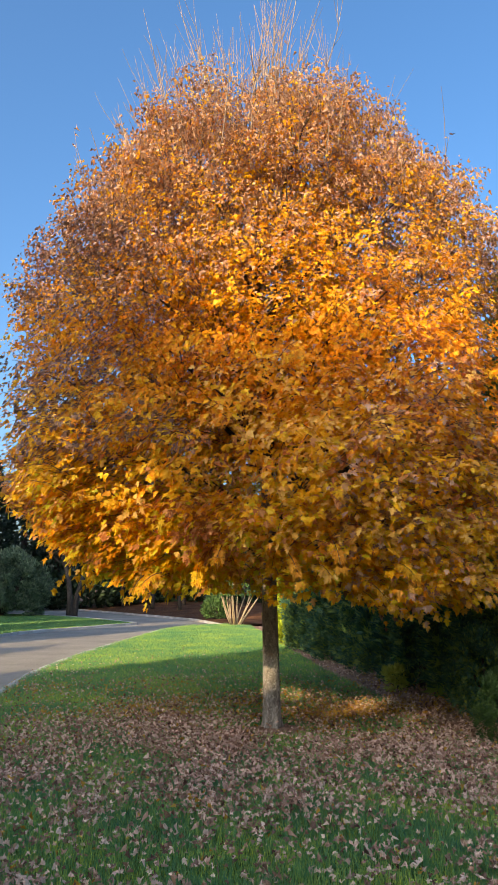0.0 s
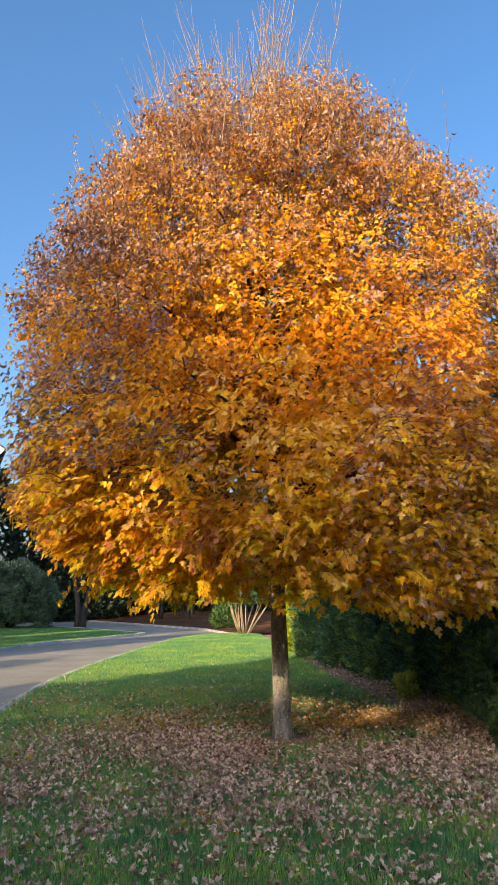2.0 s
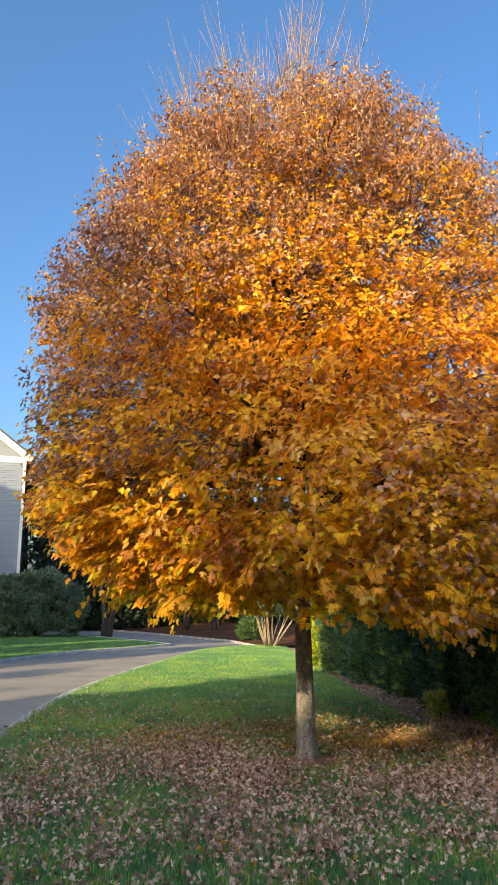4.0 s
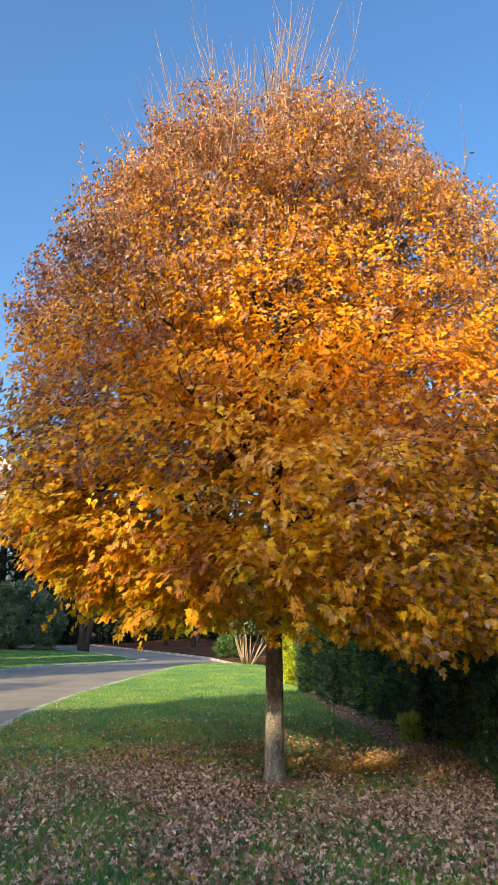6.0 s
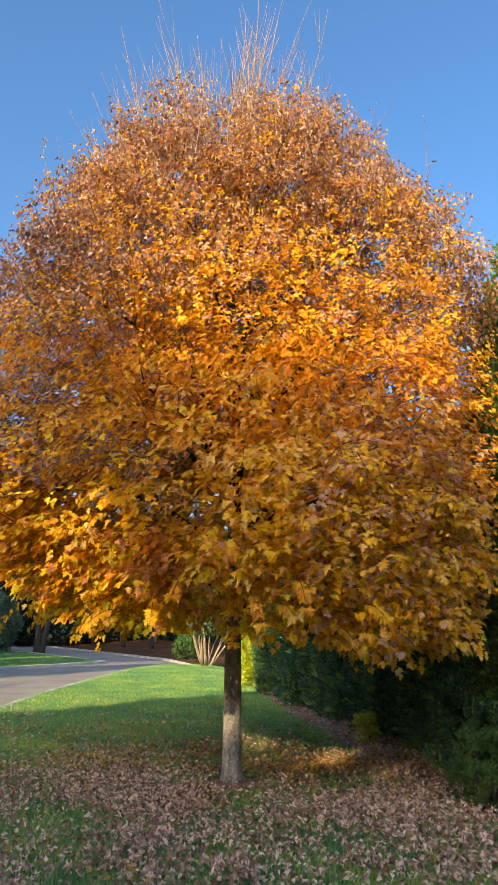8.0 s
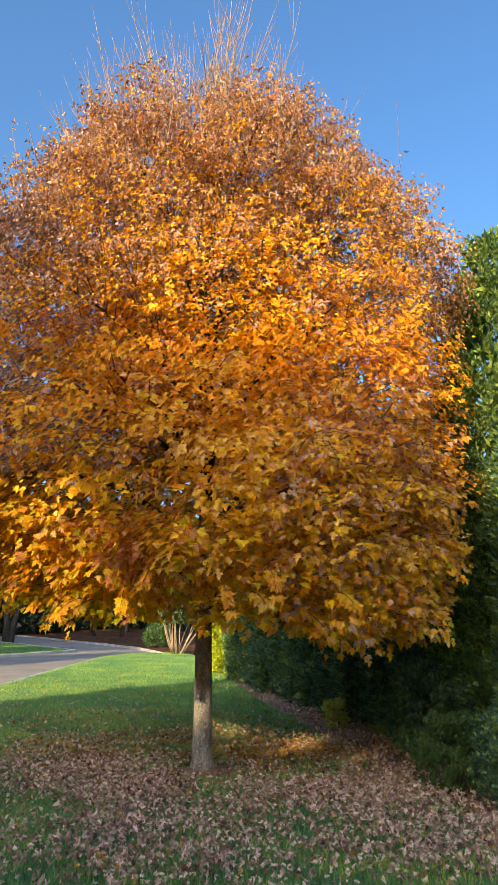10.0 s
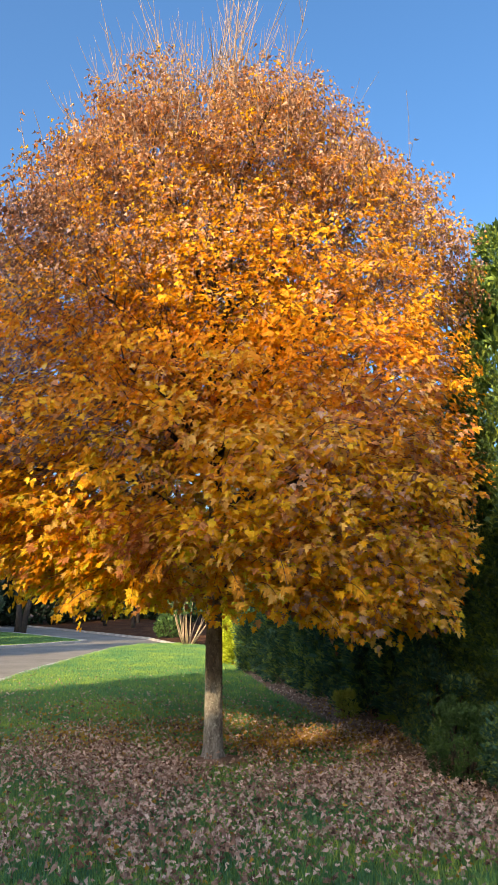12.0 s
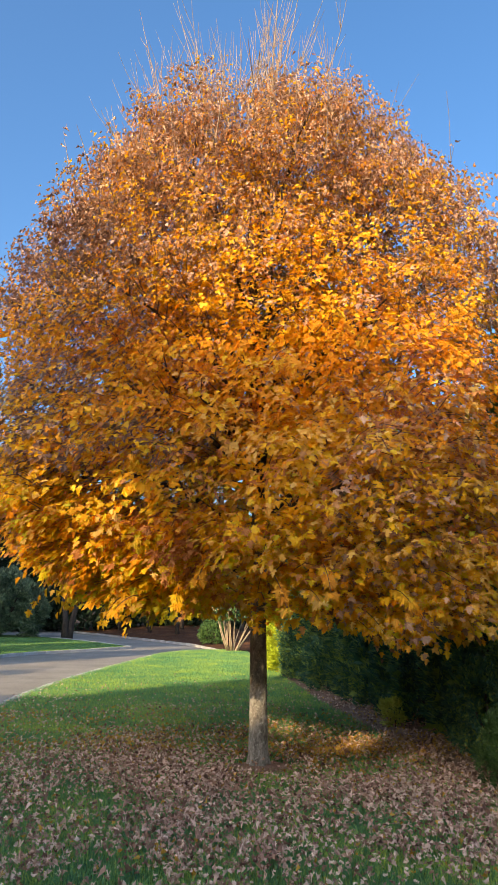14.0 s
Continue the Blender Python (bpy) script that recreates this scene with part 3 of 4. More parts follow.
def maple():
    r = random.Random(11)
    root = tagged(new("maple_tree"), "orange and gold autumn maple with a slim grey trunk", "tree")
    # trunk with root flare and slight waves
    t = Geo()
    zs = [-0.06, 0.0, 0.04, 0.10, 0.2, 0.34, 0.55, 0.83, 1.1, 1.4, 1.75, 2.1, 2.6]
    rs = [0.118, 0.111, 0.105, 0.100, 0.096, 0.092, 0.089, 0.086, 0.083, 0.080, 0.078, 0.075, 0.068]
    sides = 28
    verts = []
    for z, rad in zip(zs, rs):
        for k in range(sides):
            a = 2 * math.pi * k / sides
            flare = 1 + (0.20 * math.sin(5 * a + 0.7) + 0.10 * math.sin(3 * a)) * max(0, (0.16 - z) / 0.16) ** 1.3
            wave = 1 + 0.035 * noise.noise((math.cos(a) * 1.5, math.sin(a) * 1.5, z * 2.2))
            verts.append((-0.012 * z + rad * flare * wave * math.cos(a), rad * flare * wave * math.sin(a), z))
    t.add(verts, [(i * sides + k, i * sides + (k + 1) % sides, (i + 1) * sides + (k + 1) % sides, (i + 1) * sides + k) for i in range(len(zs) - 1) for k in range(sides)])
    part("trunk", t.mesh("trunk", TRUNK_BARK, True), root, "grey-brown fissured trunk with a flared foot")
    # leader
    lead = [Vector((-0.03, 0, 2.55))]
    while lead[-1].z < 6.7:
        lead.append(lead[-1] + Vector((r.uniform(-0.07, 0.06), r.uniform(-0.06, 0.06), 0.32)))
    g = Geo()
    g.tube(lead, [0.07 * (1 - 0.85 * i / len(lead)) for i in range(len(lead))], 8)
    part("leader", g.mesh("leader", BARK, True), root)
    twigs = Geo()
    ends = []

    def along(line, f):
        x = f * (len(line) - 1)
        i = min(int(x), len(line) - 2)
        return line[i].lerp(line[i + 1], x - i)

    trunk_line = [Vector((-0.012 * z, 0, z)) for z in (1.35, 1.8, 2.2, 2.55)] + lead[1:]
    # main limbs
    count = 34
    for i in range(count):
        f = (i + 0.5) / count
        start = along(trunk_line, 0.02 + 0.88 * f ** 1.05)
        ang = i * 2.399 + r.uniform(-0.3, 0.3)
        z = start.z
        rise = np.interp(z, [1.3, 2.0, 3.5, 5.5, 7.4], [0.18, 0.55, 1.25, 1.5, 1.2])
        reach_z = min(7.6, z + rise * r.uniform(0.8, 1.15))
        reach = float(crown_radius(np.array(ang), np.array(reach_z))) * r.uniform(0.80, 0.95)
        end = Vector((reach * math.cos(ang), reach * math.sin(ang), reach_z))
        mid = start.lerp(end, 0.45) + Vector((0, 0, 0.18 + 0.06 * reach))
        line = smooth_line([start, mid, end], 0.22)
        line = [p + Vector((r.uniform(-1, 1), r.uniform(-1, 1), r.uniform(-1, 1))) * 0.02 * (1 if k else 0) for k, p in enumerate(line)]
        thick = np.interp(z, [1.3, 4, 7.4], [0.042, 0.026, 0.013])
        g = Geo()
        g.tube(line, [thick * (1 - 0.8 * k / len(line)) for k in range(len(line))], 7)
        part("limb", g.mesh("limb", BARK, True), root)
        # side shoots
        for k in range(11):
            fs = r.uniform(0.25, 1.0)
            p = along(line, fs)
            out = Vector((p.x, p.y, 0)).normalized()
            turn = out.cross(Vector((0, 0, 1))) * r.choice([-1, 1])
            way = (out * r.uniform(0.3, 1.0) + turn * r.uniform(0.2, 1.0) + Vector((0, 0, r.uniform(0.1, 0.9)))).normalized()
            ln = r.uniform(0.35, 0.9) * (1.1 - 0.4 * fs)
            pts = [p]
            for s in range(4):
                way = (way + Vector((r.uniform(-0.15, 0.15), r.uniform(-0.15, 0.15), r.uniform(-0.02, 0.16)))).normalized()
                pts.append(pts[-1] + way * ln / 4)
            twigs.tube(pts, [0.009, 0.0075, 0.006, 0.0045, 0.003], 4, False)
            ends.extend(pts[1:])
    # bare shoots that rise out of the top and shoulders; some keep a few dry leaves
    P, T, N, S, C, F, K = [], [], [], [], [], [], []

    def leaf(at, tip, face, size, curl, fold, kind):
        for store, value in zip((P, T, N, S, C, F, K), (at, tip, face, size, curl, fold, LEAF_KINDS.index(kind))):
            store.append(value)

    def jitter(k):
        return Vector((r.uniform(-k, k), r.uniform(-k, k), r.uniform(-k, k)))

    for i in range(215):
        shoot = Geo()
        a = r.uniform(0, 2 * math.pi)
        middle = i < 90
        q = r.uniform(0, 0.35 if i < 16 else 0.72) if middle else r.uniform(0.4, 1.0)
        z0 = r.uniform(5.9, 6.9) if middle else 7.3 - 1.7 * q * q - r.uniform(-0.05, 0.5)
        rr = q * float(crown_radius(np.array(a), np.array(max(z0, 5.2)))) * 0.95
        p = Vector((rr * math.cos(a) - 0.22, rr * math.sin(a), z0))
        way = (Vector((math.cos(a), math.sin(a), 0)) * (0.12 + 0.42 * q) + Vector((0, 0, 1)) + jitter(0.28)).normalized()
        ln = (r.uniform(1.9, 2.5) if i < 16 else r.uniform(1.1, 2.1)) * (1.1 - 0.4 * q) if middle else r.uniform(0.5, 1.05)
        pts = [p]
        for s in range(7):
            way = (way + jitter(0.07) + Vector((0, 0, 0.06))).normalized()
            pts.append(pts[-1] + way * ln / 7)
        base = r.uniform(0.005, 0.010) * (1.6 if middle and i < 16 else 1.0)
        shoot.tube(pts, [base * (1 - 0.115 * s) for s in range(8)], 4, False)
        for s in range(r.randint(3, 7) if middle else r.randint(0, 2)):
            j = r.randint(1, 5)
            w2 = ((pts[j + 1] - pts[j]).normalized() + Vector((r.uniform(-0.75, 0.75), r.uniform(-0.75, 0.75), 0.1))).normalized()
            l2 = r.uniform(0.2, 0.75)
            side_line = [pts[j]]
            for k in range(4):
                w2 = (w2 + Vector((0, 0, 0.14)) + jitter(0.06)).normalized()
                side_line.append(side_line[-1] + w2 * l2 / 4)
            shoot.tube(side_line, [0.0042, 0.0037, 0.0032, 0.0026, 0.002], 3, False)
        part("shoot", shoot.mesh("shoot", TWIG, True), root)
        if not middle and r.random() < 0.6:
            for k in range(r.randint(2, 7)):
                at = pts[r.randint(3, 7)] + jitter(0.04)
                leaf(at, jitter(1) + Vector((0, 0, -0.5)), jitter(1), r.uniform(0.04, 0.065), r.gauss(0.6, 0.8), abs(r.gauss(0.6, 0.4)), "tan")
    # leafy sprays over the whole shell, thinner inside
    sprays = 17200
    zz = rng.uniform(1.40, 7.02, sprays * 3)
    keep = rng.uniform(0, 2.1, sprays * 3) < np.interp(zz, Z_KNOTS, R_LEFT) ** 0.72
    zz = zz[keep][:sprays]
    ang = rng.uniform(0, 2 * np.pi, len(zz))
    fuller = rng.uniform(0, 1, len(zz))   # more sprays on the two sides, to close the outline in the camera's view
    ang = np.where((fuller < 0.15) & (zz > 2.6) & (zz < 5.9), rng.normal(0.1, 0.6, len(zz)), ang)
    ang = np.where((fuller > 0.74) & (zz > 2.2) & (zz < 5.5), rng.normal(3.0, 0.6, len(zz)), ang)
    deep = 1 - 0.78 * rng.uniform(0, 1, len(zz)) ** 1.55
    behind = (np.sin(ang) > 0.1) & (zz > 2.1) & (zz < 5.2) & (rng.uniform(0, 1, len(zz)) < 0.25)
    deep = np.where(behind, rng.uniform(0.08, 0.6, len(zz)), deep)
    stray = rng.uniform(0, 1, len(zz)) < 0.012
    deep = np.where(zz < 2.3, 1 - 0.75 * (1 - deep), deep)
    deep = np.where(stray, rng.uniform(1.01, 1.05, len(zz)), deep)
    deep = np.where((zz < 3.0) & (deep < 0.72) & (rng.uniform(0, 1, len(zz)) < 0.75), rng.uniform(0.78, 1.0, len(zz)), deep)
    lump = np.array([noise.noise((math.cos(a) * 2.1, math.sin(a) * 2.1, z * 0.95)) for a, z in zip(ang, zz)])
    fine = np.array([noise.noise((math.cos(a) * 6.0 + 4, math.sin(a) * 6.0, z * 3.0)) for a, z in zip(ang, zz)])
    rad = crown_radius(ang, zz) * deep * (1 + 0.15 * lump + 0.10 * fine)
    cx, cy, cz = rad * np.cos(ang), rad * np.sin(ang), zz + 0.12 * lump + np.interp(zz, [5.6, 6.4], [0.0, 0.42]) * fine
    gap = np.array([noise.noise((x * 1.3, y * 1.3, z * 1.5 + 20)) for x, y, z in zip(cx, cy, cz)])
    dice = rng.uniform(0, 1, len(zz))
    # boughs lie in drooping tiers, with darker room between them
    tier = np.mod((cz + 0.30 * np.hypot(cx, cy) + 0.5 * np.array([noise.noise((math.cos(a) * 1.6, math.sin(a) * 1.6, z * 0.6 + 40)) for a, z in zip(ang, cz)])) / 0.46, 1.0)
    between = (tier > 0.60) & (dice < np.interp(cz, [1.6, 2.2, 4.2, 5.6], [0.2, 0.4, 0.25, 0.1]))
    skirt = np.clip((2.3 - cz) / 0.6, 0, 1)
    cz = cz + skirt * np.where((cx > 1.0) & (cy < -0.3), -0.06, np.where(cx < 0.9, 0.19, 0.10))
    cz = cz - np.where(cz < 1.75, 0.22 * np.clip(fine + 0.35 * lump, 0, 1), 0.0)
    hollow = (cx > -0.75) & (cx < 0.0) & (cy < -0.2) & (cz > 2.3) & (cz < 3.3)   # a thin place where the limbs show
    crest = (np.hypot(cx + 0.1, cy) < 0.85) & (cz > 6.05)                        # bare shoots part the leaves here
    good = (gap > np.where(cz < 3.6, -0.6, -0.40)) & ~(hollow & (dice < 0.18)) & ~(crest & (dice < 0.8)) & ~((cy < 0.1) & (dice > 0.84) & (cz < 4.4)) & ~between & ~((cz < 2.6) & (dice > np.where((cy > 0.2) & (cz < 2.4), 0.4, 0.92))) & ~((cy > 0.25) & (np.abs(cx) < 1.5) & (cz > 4.6) & (dice < 0.2))
    for x, y, z, a, dp in zip(cx[good], cy[good], cz[good], ang[good], deep[good]):
        high = max(0.0, min(1.0, (z - 2.8) / 3.2))
        out = Vector((math.cos(a), math.sin(a), 0))
        way = (out * (1 - 0.72 * high) + Vector((r.uniform(-0.5, 0.5), r.uniform(-0.5, 0.5), r.uniform(-0.25, 0.35) + 0.95 * high))).normalized()
        ln = r.uniform(0.26, 0.46) * (1 - 0.2 * high)
        p0 = Vector((x, y, z)) - way * ln * 0.5
        pts = [p0, p0 + way * ln * 0.5 + Vector((0, 0, 0.02)), p0 + way * ln + Vector((0, 0, -0.03 + 0.05 * high))]
        if r.random() < 0.28:
            twigs.tube(pts, [0.005, 0.0036, 0.0022], 3, False)
        patch = noise.noise((x * 0.75, y * 0.75, z * 0.75 + 3))
        patch2 = noise.noise((x * 1.1 + 9, y * 1.1, z * 1.1))
        dry = max(0.0, min(1.0, (z - 4.35 + 0.45 * max(0.0, x - 0.6) * (z > 3.9)) / 1.35 + 0.65 * patch))
        size = float(np.interp(z, [1.4, 2.6, 4.2, 5.6, 7.0], [0.95, 0.84, 0.66, 0.56, 0.52]))
        us, vs_ = r.random(), r.random()
        flat = r.random() < np.interp(z, [2.5, 4.2, 5.8], [0.92, 0.75, 0.25])
        if flat:   # a spray whose leaves lie in one drooping plane
            way = (out + jitter(0.55) + Vector((0, 0, -r.uniform(0.0, 0.75)))).normalized()
            plane = out * r.uniform(0.3, 0.8) - SUN_WAY * (r.uniform(0.4, 0.9) * np.interp(z, [3.4, 4.8], [1.0, 0.35]) if y < 0.8 else 0.1) + Vector((0, 0, r.uniform(0.2, 0.7))) + jitter(0.22)
            plane = (plane - way * plane.dot(way)).normalized()
            across = way.cross(plane)
            p0 = Vector((x, y, z)) - way * ln * 0.5
        for k in range(int(r.uniform(12, 18) * np.interp(z, [2.2, 4.2, 5.6], [1.15, 1.5, 1.55])) if y < 0.5 else r.randint(9, 13)):
            q = p0 + way * ln * r.uniform(0.1, 1.08)
            around = r.uniform(0, 2 * math.pi)
            o = way.orthogonal().normalized()
            spread = (o * math.cos(around) + way.cross(o) * math.sin(around))
            stalk = (spread + way * 0.4 + Vector((0, 0, -0.15))).normalized() * r.uniform(0.03, 0.12)
            u, v = (us if r.random() < 0.5 else r.random()), (vs_ if r.random() < 0.6 else r.random())
            if u < dry * 0.86:
                kind = "tan" if r.random() < 0.82 else "russet"
            elif x > 0.5 and z < 3.3 and u > 0.74:
                kind = "tan" if r.random() < 0.5 else ("russet" if z > 2.0 else "orange")
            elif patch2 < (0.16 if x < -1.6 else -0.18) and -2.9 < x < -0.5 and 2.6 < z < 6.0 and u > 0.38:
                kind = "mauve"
            elif patch2 > 0.40 and u < 0.75:
                kind = "russet"
            else:
                # some yellow-green low down; the extra on the left paints in backlight
                low = max(0.0, min(1.0, (2.7 - z) / 1.4)) * (0.95 if x < 0.0 else 0.5) + (1 - dp) * 0.5 * (z < 3.2)
                golden = float(np.interp(z, [1.5, 2.8, 3.6, 4.6, 5.6], [0.75, 0.50, 0.26, 0.48, 0.76])) + 0.3 * patch
                kind = "green" if v < low * 0.72 else ("gold" if v < golden + 0.15 * (z < 3) else ("orange" if v < 0.94 - 0.05 * (z < 2.9) else ("tan" if z > 3.2 else "russet")))
            if kind in ("gold", "orange", "green") and z < 3.5 and (vs_ if r.random() < 0.6 else r.random()) < (0.3 if x > -0.7 else 0.12):
                kind = "peach"
            if r.random() < np.interp(z, [2.0, 3.0, 5.0], [0.7, 0.5, 0.1]):   # hanging leaves that turn their faces outwards
                tip, face = spread * 0.75 + out * 0.25 + Vector((0, 0, -r.uniform(0.4, 1.2))), out * r.uniform(0.6, 1.1) + Vector((0, 0, r.uniform(0.25, 0.75))) + jitter(0.38)
            else:
                tip = spread * 0.8 + out * (0.75 - 0.3 * high) + way * 0.3 + Vector((0, 0, -r.uniform(0.25, 1.1)))
                face = Vector((r.uniform(-0.5, 0.5), r.uniform(-0.5, 0.5), r.uniform(0.3, 0.9))) + out * r.uniform(0.3, 1.2)
            if y < 0.8:   # leaves turn to the open, sunny side
                face = face - SUN_WAY * r.uniform(0.2, 0.7) * np.interp(z, [3.4, 4.8], [1.0, 0.3])
            if flat:
                where_on, turn = r.uniform(0.1, 1.1), r.choice([-1, 1]) * r.uniform(0.25, 1.0)
                q = p0 + way * ln * where_on + across * turn * 0.10 + Vector((0, 0, -0.05 * where_on))
                stalk = plane * r.uniform(-0.03, 0.03)
                tip = way * r.uniform(0.35, 0.9) + across * turn + Vector((0, 0, -r.uniform(0.1, 0.6)))
                face = plane + jitter(0.18)
            leaf(q + stalk, tip, face,
                 r.uniform(0.046, 0.086) * size, r.gauss(0.22, 0.3) + (0.3 + 0.7 * dry) * high * r.gauss(0.5, 1.0), abs(r.gauss(0.14, 0.14)) + (0.3 + 0.7 * dry) * high * abs(r.gauss(0.5, 0.4)), kind)
    # sprigs that droop below the skirt of the crown
    for i in range(70):
        a = r.uniform(0, 2 * math.pi)
        z0 = r.uniform(1.58, 1.86) - (0.16 if -1.2 < a - 2 * math.pi < -0.4 else 0.0)
        rr = float(crown_radius(np.array(a), np.array(z0))) * r.uniform(0.55, 1.06)
        p = Vector((rr * math.cos(a), rr * math.sin(a), z0))
        out = Vector((math.cos(a), math.sin(a), 0))
        way = (out + jitter(0.4) + Vector((0, 0, -0.15))).normalized()
        pts = [p]
        for s in range(4):
            way = (way + Vector((0, 0, -0.22))).normalized()
            pts.append(pts[-1] + way * r.uniform(0.06, 0.10))
        twigs.tube(pts, [0.004, 0.0036, 0.003, 0.0025, 0.002], 3, False)
        kind = r.choice(["gold", "gold", "orange", "orange"]) if p.x < 0.3 else r.choice(["orange", "peach", "peach", "gold"])
        for s in range(1, 5):
            for turn in (-1, 1, r.choice([-0.3, 0.3])):
                o = way.cross(Vector((0, 0, 1))) * turn
                leaf(pts[s] + o * 0.03 + Vector((0, 0, -0.01)), o + way * 0.5 + Vector((0, 0, -r.uniform(0.5, 1.3))),
                     out * r.uniform(0.4, 1) + Vector((0, 0, 0.5)) + jitter(0.4), r.uniform(0.055, 0.085), r.gauss(0.25, 0.3), abs(r.gauss(0.15, 0.12)),
                     kind if r.random() < 0.7 else "gold")
    P, T, N = (np.array([tuple(q) for q in a]) for a in (P, T, N))
    S, C, F, K = (np.array(a) for a in (S, C, F, K))
    # the low leaves on the open side, nearest to whoever stands before the tree, are single pieces
    near = np.where((P[:, 1] < -1.7) & (P[:, 2] < 2.1))[0]
    near = near[np.argsort(P[near, 2])][:300]
    single = np.zeros(len(P), bool)
    single[near] = True
    rest = ~single
    back = rest & (P[:, 1] > 0.45)
    rest = rest & ~back
    near_low, upper = rest & (P[:, 1] < -1.4) & (P[:, 2] < 2.2), rest & (P[:, 2] > 3.9)
    vs, ts, ks, total = [], [], [], 0
    for which, flat, tris, rough, grow in ((near_low, MAPLE_FINE, MAPLE_FINE_TRIS, 0.015, 1.0), (back, DRY, DRY_TRIS, 0.04, 1.35), (upper, SMALL, SMALL_TRIS, 0.05, 1.0),
                                            (rest & ~near_low & ~upper, MAPLE, MAPLE_TRIS, 0.02, 1.0)):
        v, tr = blades(flat, tris, P[which], T[which], N[which], S[which] * grow, C[which], F[which], rough)
        vs.append(v), ts.append(tr + total), ks.append(np.repeat(K[which], len(tris)))
        total += len(v)
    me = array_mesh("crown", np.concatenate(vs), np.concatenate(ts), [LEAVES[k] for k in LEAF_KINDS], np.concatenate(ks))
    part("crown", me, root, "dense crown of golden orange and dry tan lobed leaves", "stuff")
    shapes = {}
    for k in range(len(LEAF_KINDS)):
        for form, (c, f) in enumerate(((0.3, 0.12), (0.6, 0.3))):
            lv, lt = blades(MAPLE_FINE, MAPLE_FINE_TRIS, np.zeros((1, 3)), np.array([[0, 1.0, 0]]), np.array([[0, 0, 1.0]]), np.ones(1), np.array([c]), np.array([f]))
            shapes[k, form] = array_mesh("leaf", lv, lt, [LEAVES[LEAF_KINDS[k]]])
    for i in near:
        tip = Vector(T[i]).normalized()
        face = Vector(N[i])
        face = (face - tip * face.dot(tip)).normalized()
        side = tip.cross(face)
        ob = part("leaf", shapes[int(K[i]), int(i) % 2], root)
        m = Matrix((side, tip, face)).transposed().to_4x4()
        ob.matrix_local = Matrix.Translation(Vector(P[i])) @ m @ Matrix.Scale(float(S[i]), 4)
    part("twig_work", twigs.mesh("twig_work", TWIG_BROWN), root, "fine dark twigs among the leaves", "stuff")
    return root


maple()


# ---------------------------------------------------------------- evergreens and bushes
def foliage(name, material, flat, tris, n, place_of, size, droop=0.2, wild=0.5, up=0.6):
    """A mesh of many leaves or sprays; place_of gives centre points and outward directions."""
    p, out = place_of(n)
    n = len(p)
    tip = out * 0.75 + rng.normal(0, wild, (n, 3)) + np.array([0, 0, up - droop])
    face = out + rng.normal(0, wild, (n, 3))
    s = rng.uniform(size[0], size[1], n)
    v, t = blades(flat, tris, p, tip, face, s, rng.normal(0.25, 0.25, n), rng.normal(0.15, 0.15, n))
    return array_mesh(name, v, t, [material])


# a slim evergreen spray with three fingers
FAN = np.array([(0, 0), (0.27, 0.72), (0.09, 0.58), (0.0, 1.0), (-0.10, 0.55), (-0.26, 0.64)], dtype=float)
FAN_TRIS = np.array([(0, 1, 2), (0, 2, 4), (2, 3, 4), (0, 4, 5)])
COLUMN = ([0, 0.04, 0.12, 0.3, 0.5, 0.68, 0.85, 0.95, 1.0], [0.72, 0.88, 1.0, 1.0, 0.93, 0.76, 0.45, 0.2, 0.03])


def arborvitae_mesh(height, radius, plumes, per_plume, size, material, deep=0.0):
    """A columnar evergreen of many upright plumes; each plume is a tapering tuft of small flat sprays."""
    z = rng.uniform(0.02, 1.0, plumes * 3)
    z = z[rng.uniform(0, 1, plumes * 3) < np.interp(z, *COLUMN) + 0.05][:plumes]
    m = len(z)
    a = rng.uniform(0, 2 * np.pi, m)
    reach = radius * np.interp(z, *COLUMN) * (rng.uniform(0.88, 1.04, m) - deep * rng.uniform(0, 1, m))
    out = np.stack([np.cos(a), np.sin(a), 0 * a], 1)
    foot = out * (reach * 0.86)[:, None] + np.array([0, 0, 1.0]) * (-0.14 + z * (height - 0.1))[:, None]
    way = unit(out * rng.uniform(0.25, 0.75, m)[:, None] + np.array([0, 0, 1.0]) + rng.normal(0, 0.16, (m, 3)))
    length = rng.uniform(0.17, 0.34, m) * np.interp(z, [0, 0.8, 1], [1, 0.9, 0.6])
    thick = length * rng.uniform(0.24, 0.36, m)
    which = np.repeat(np.arange(m), per_plume)
    n = len(which)
    f = rng.uniform(0, 1, n) ** 0.85
    ring = unit(rng.normal(0, 1, (n, 3)) + out[which] * 0.7)
    ring = unit(ring - way[which] * np.sum(ring * way[which], axis=1, keepdims=True))
    wide = thick[which] * np.sqrt(np.clip(np.sin(np.pi * (0.12 + 0.86 * f)), 0.02, 1)) * rng.uniform(0.55, 1.0, n)
    p = foot[which] + way[which] * (length[which] * f)[:, None] + ring * wide[:, None]
    p[:, 2] = np.maximum(p[:, 2], 0.02)
    tip = way[which] * 0.7 + ring * 0.7 + rng.normal(0, 0.22, (n, 3))
    face = ring + out[which] * 0.4 + rng.normal(0, 0.45, (n, 3))
    v, t = blades(FAN, FAN_TRIS, p, tip, face, rng.uniform(size[0], size[1], n), rng.normal(0.25, 0.25, n), rng.normal(0.15, 0.15, n))
    return array_mesh("crown", v, t, [material])


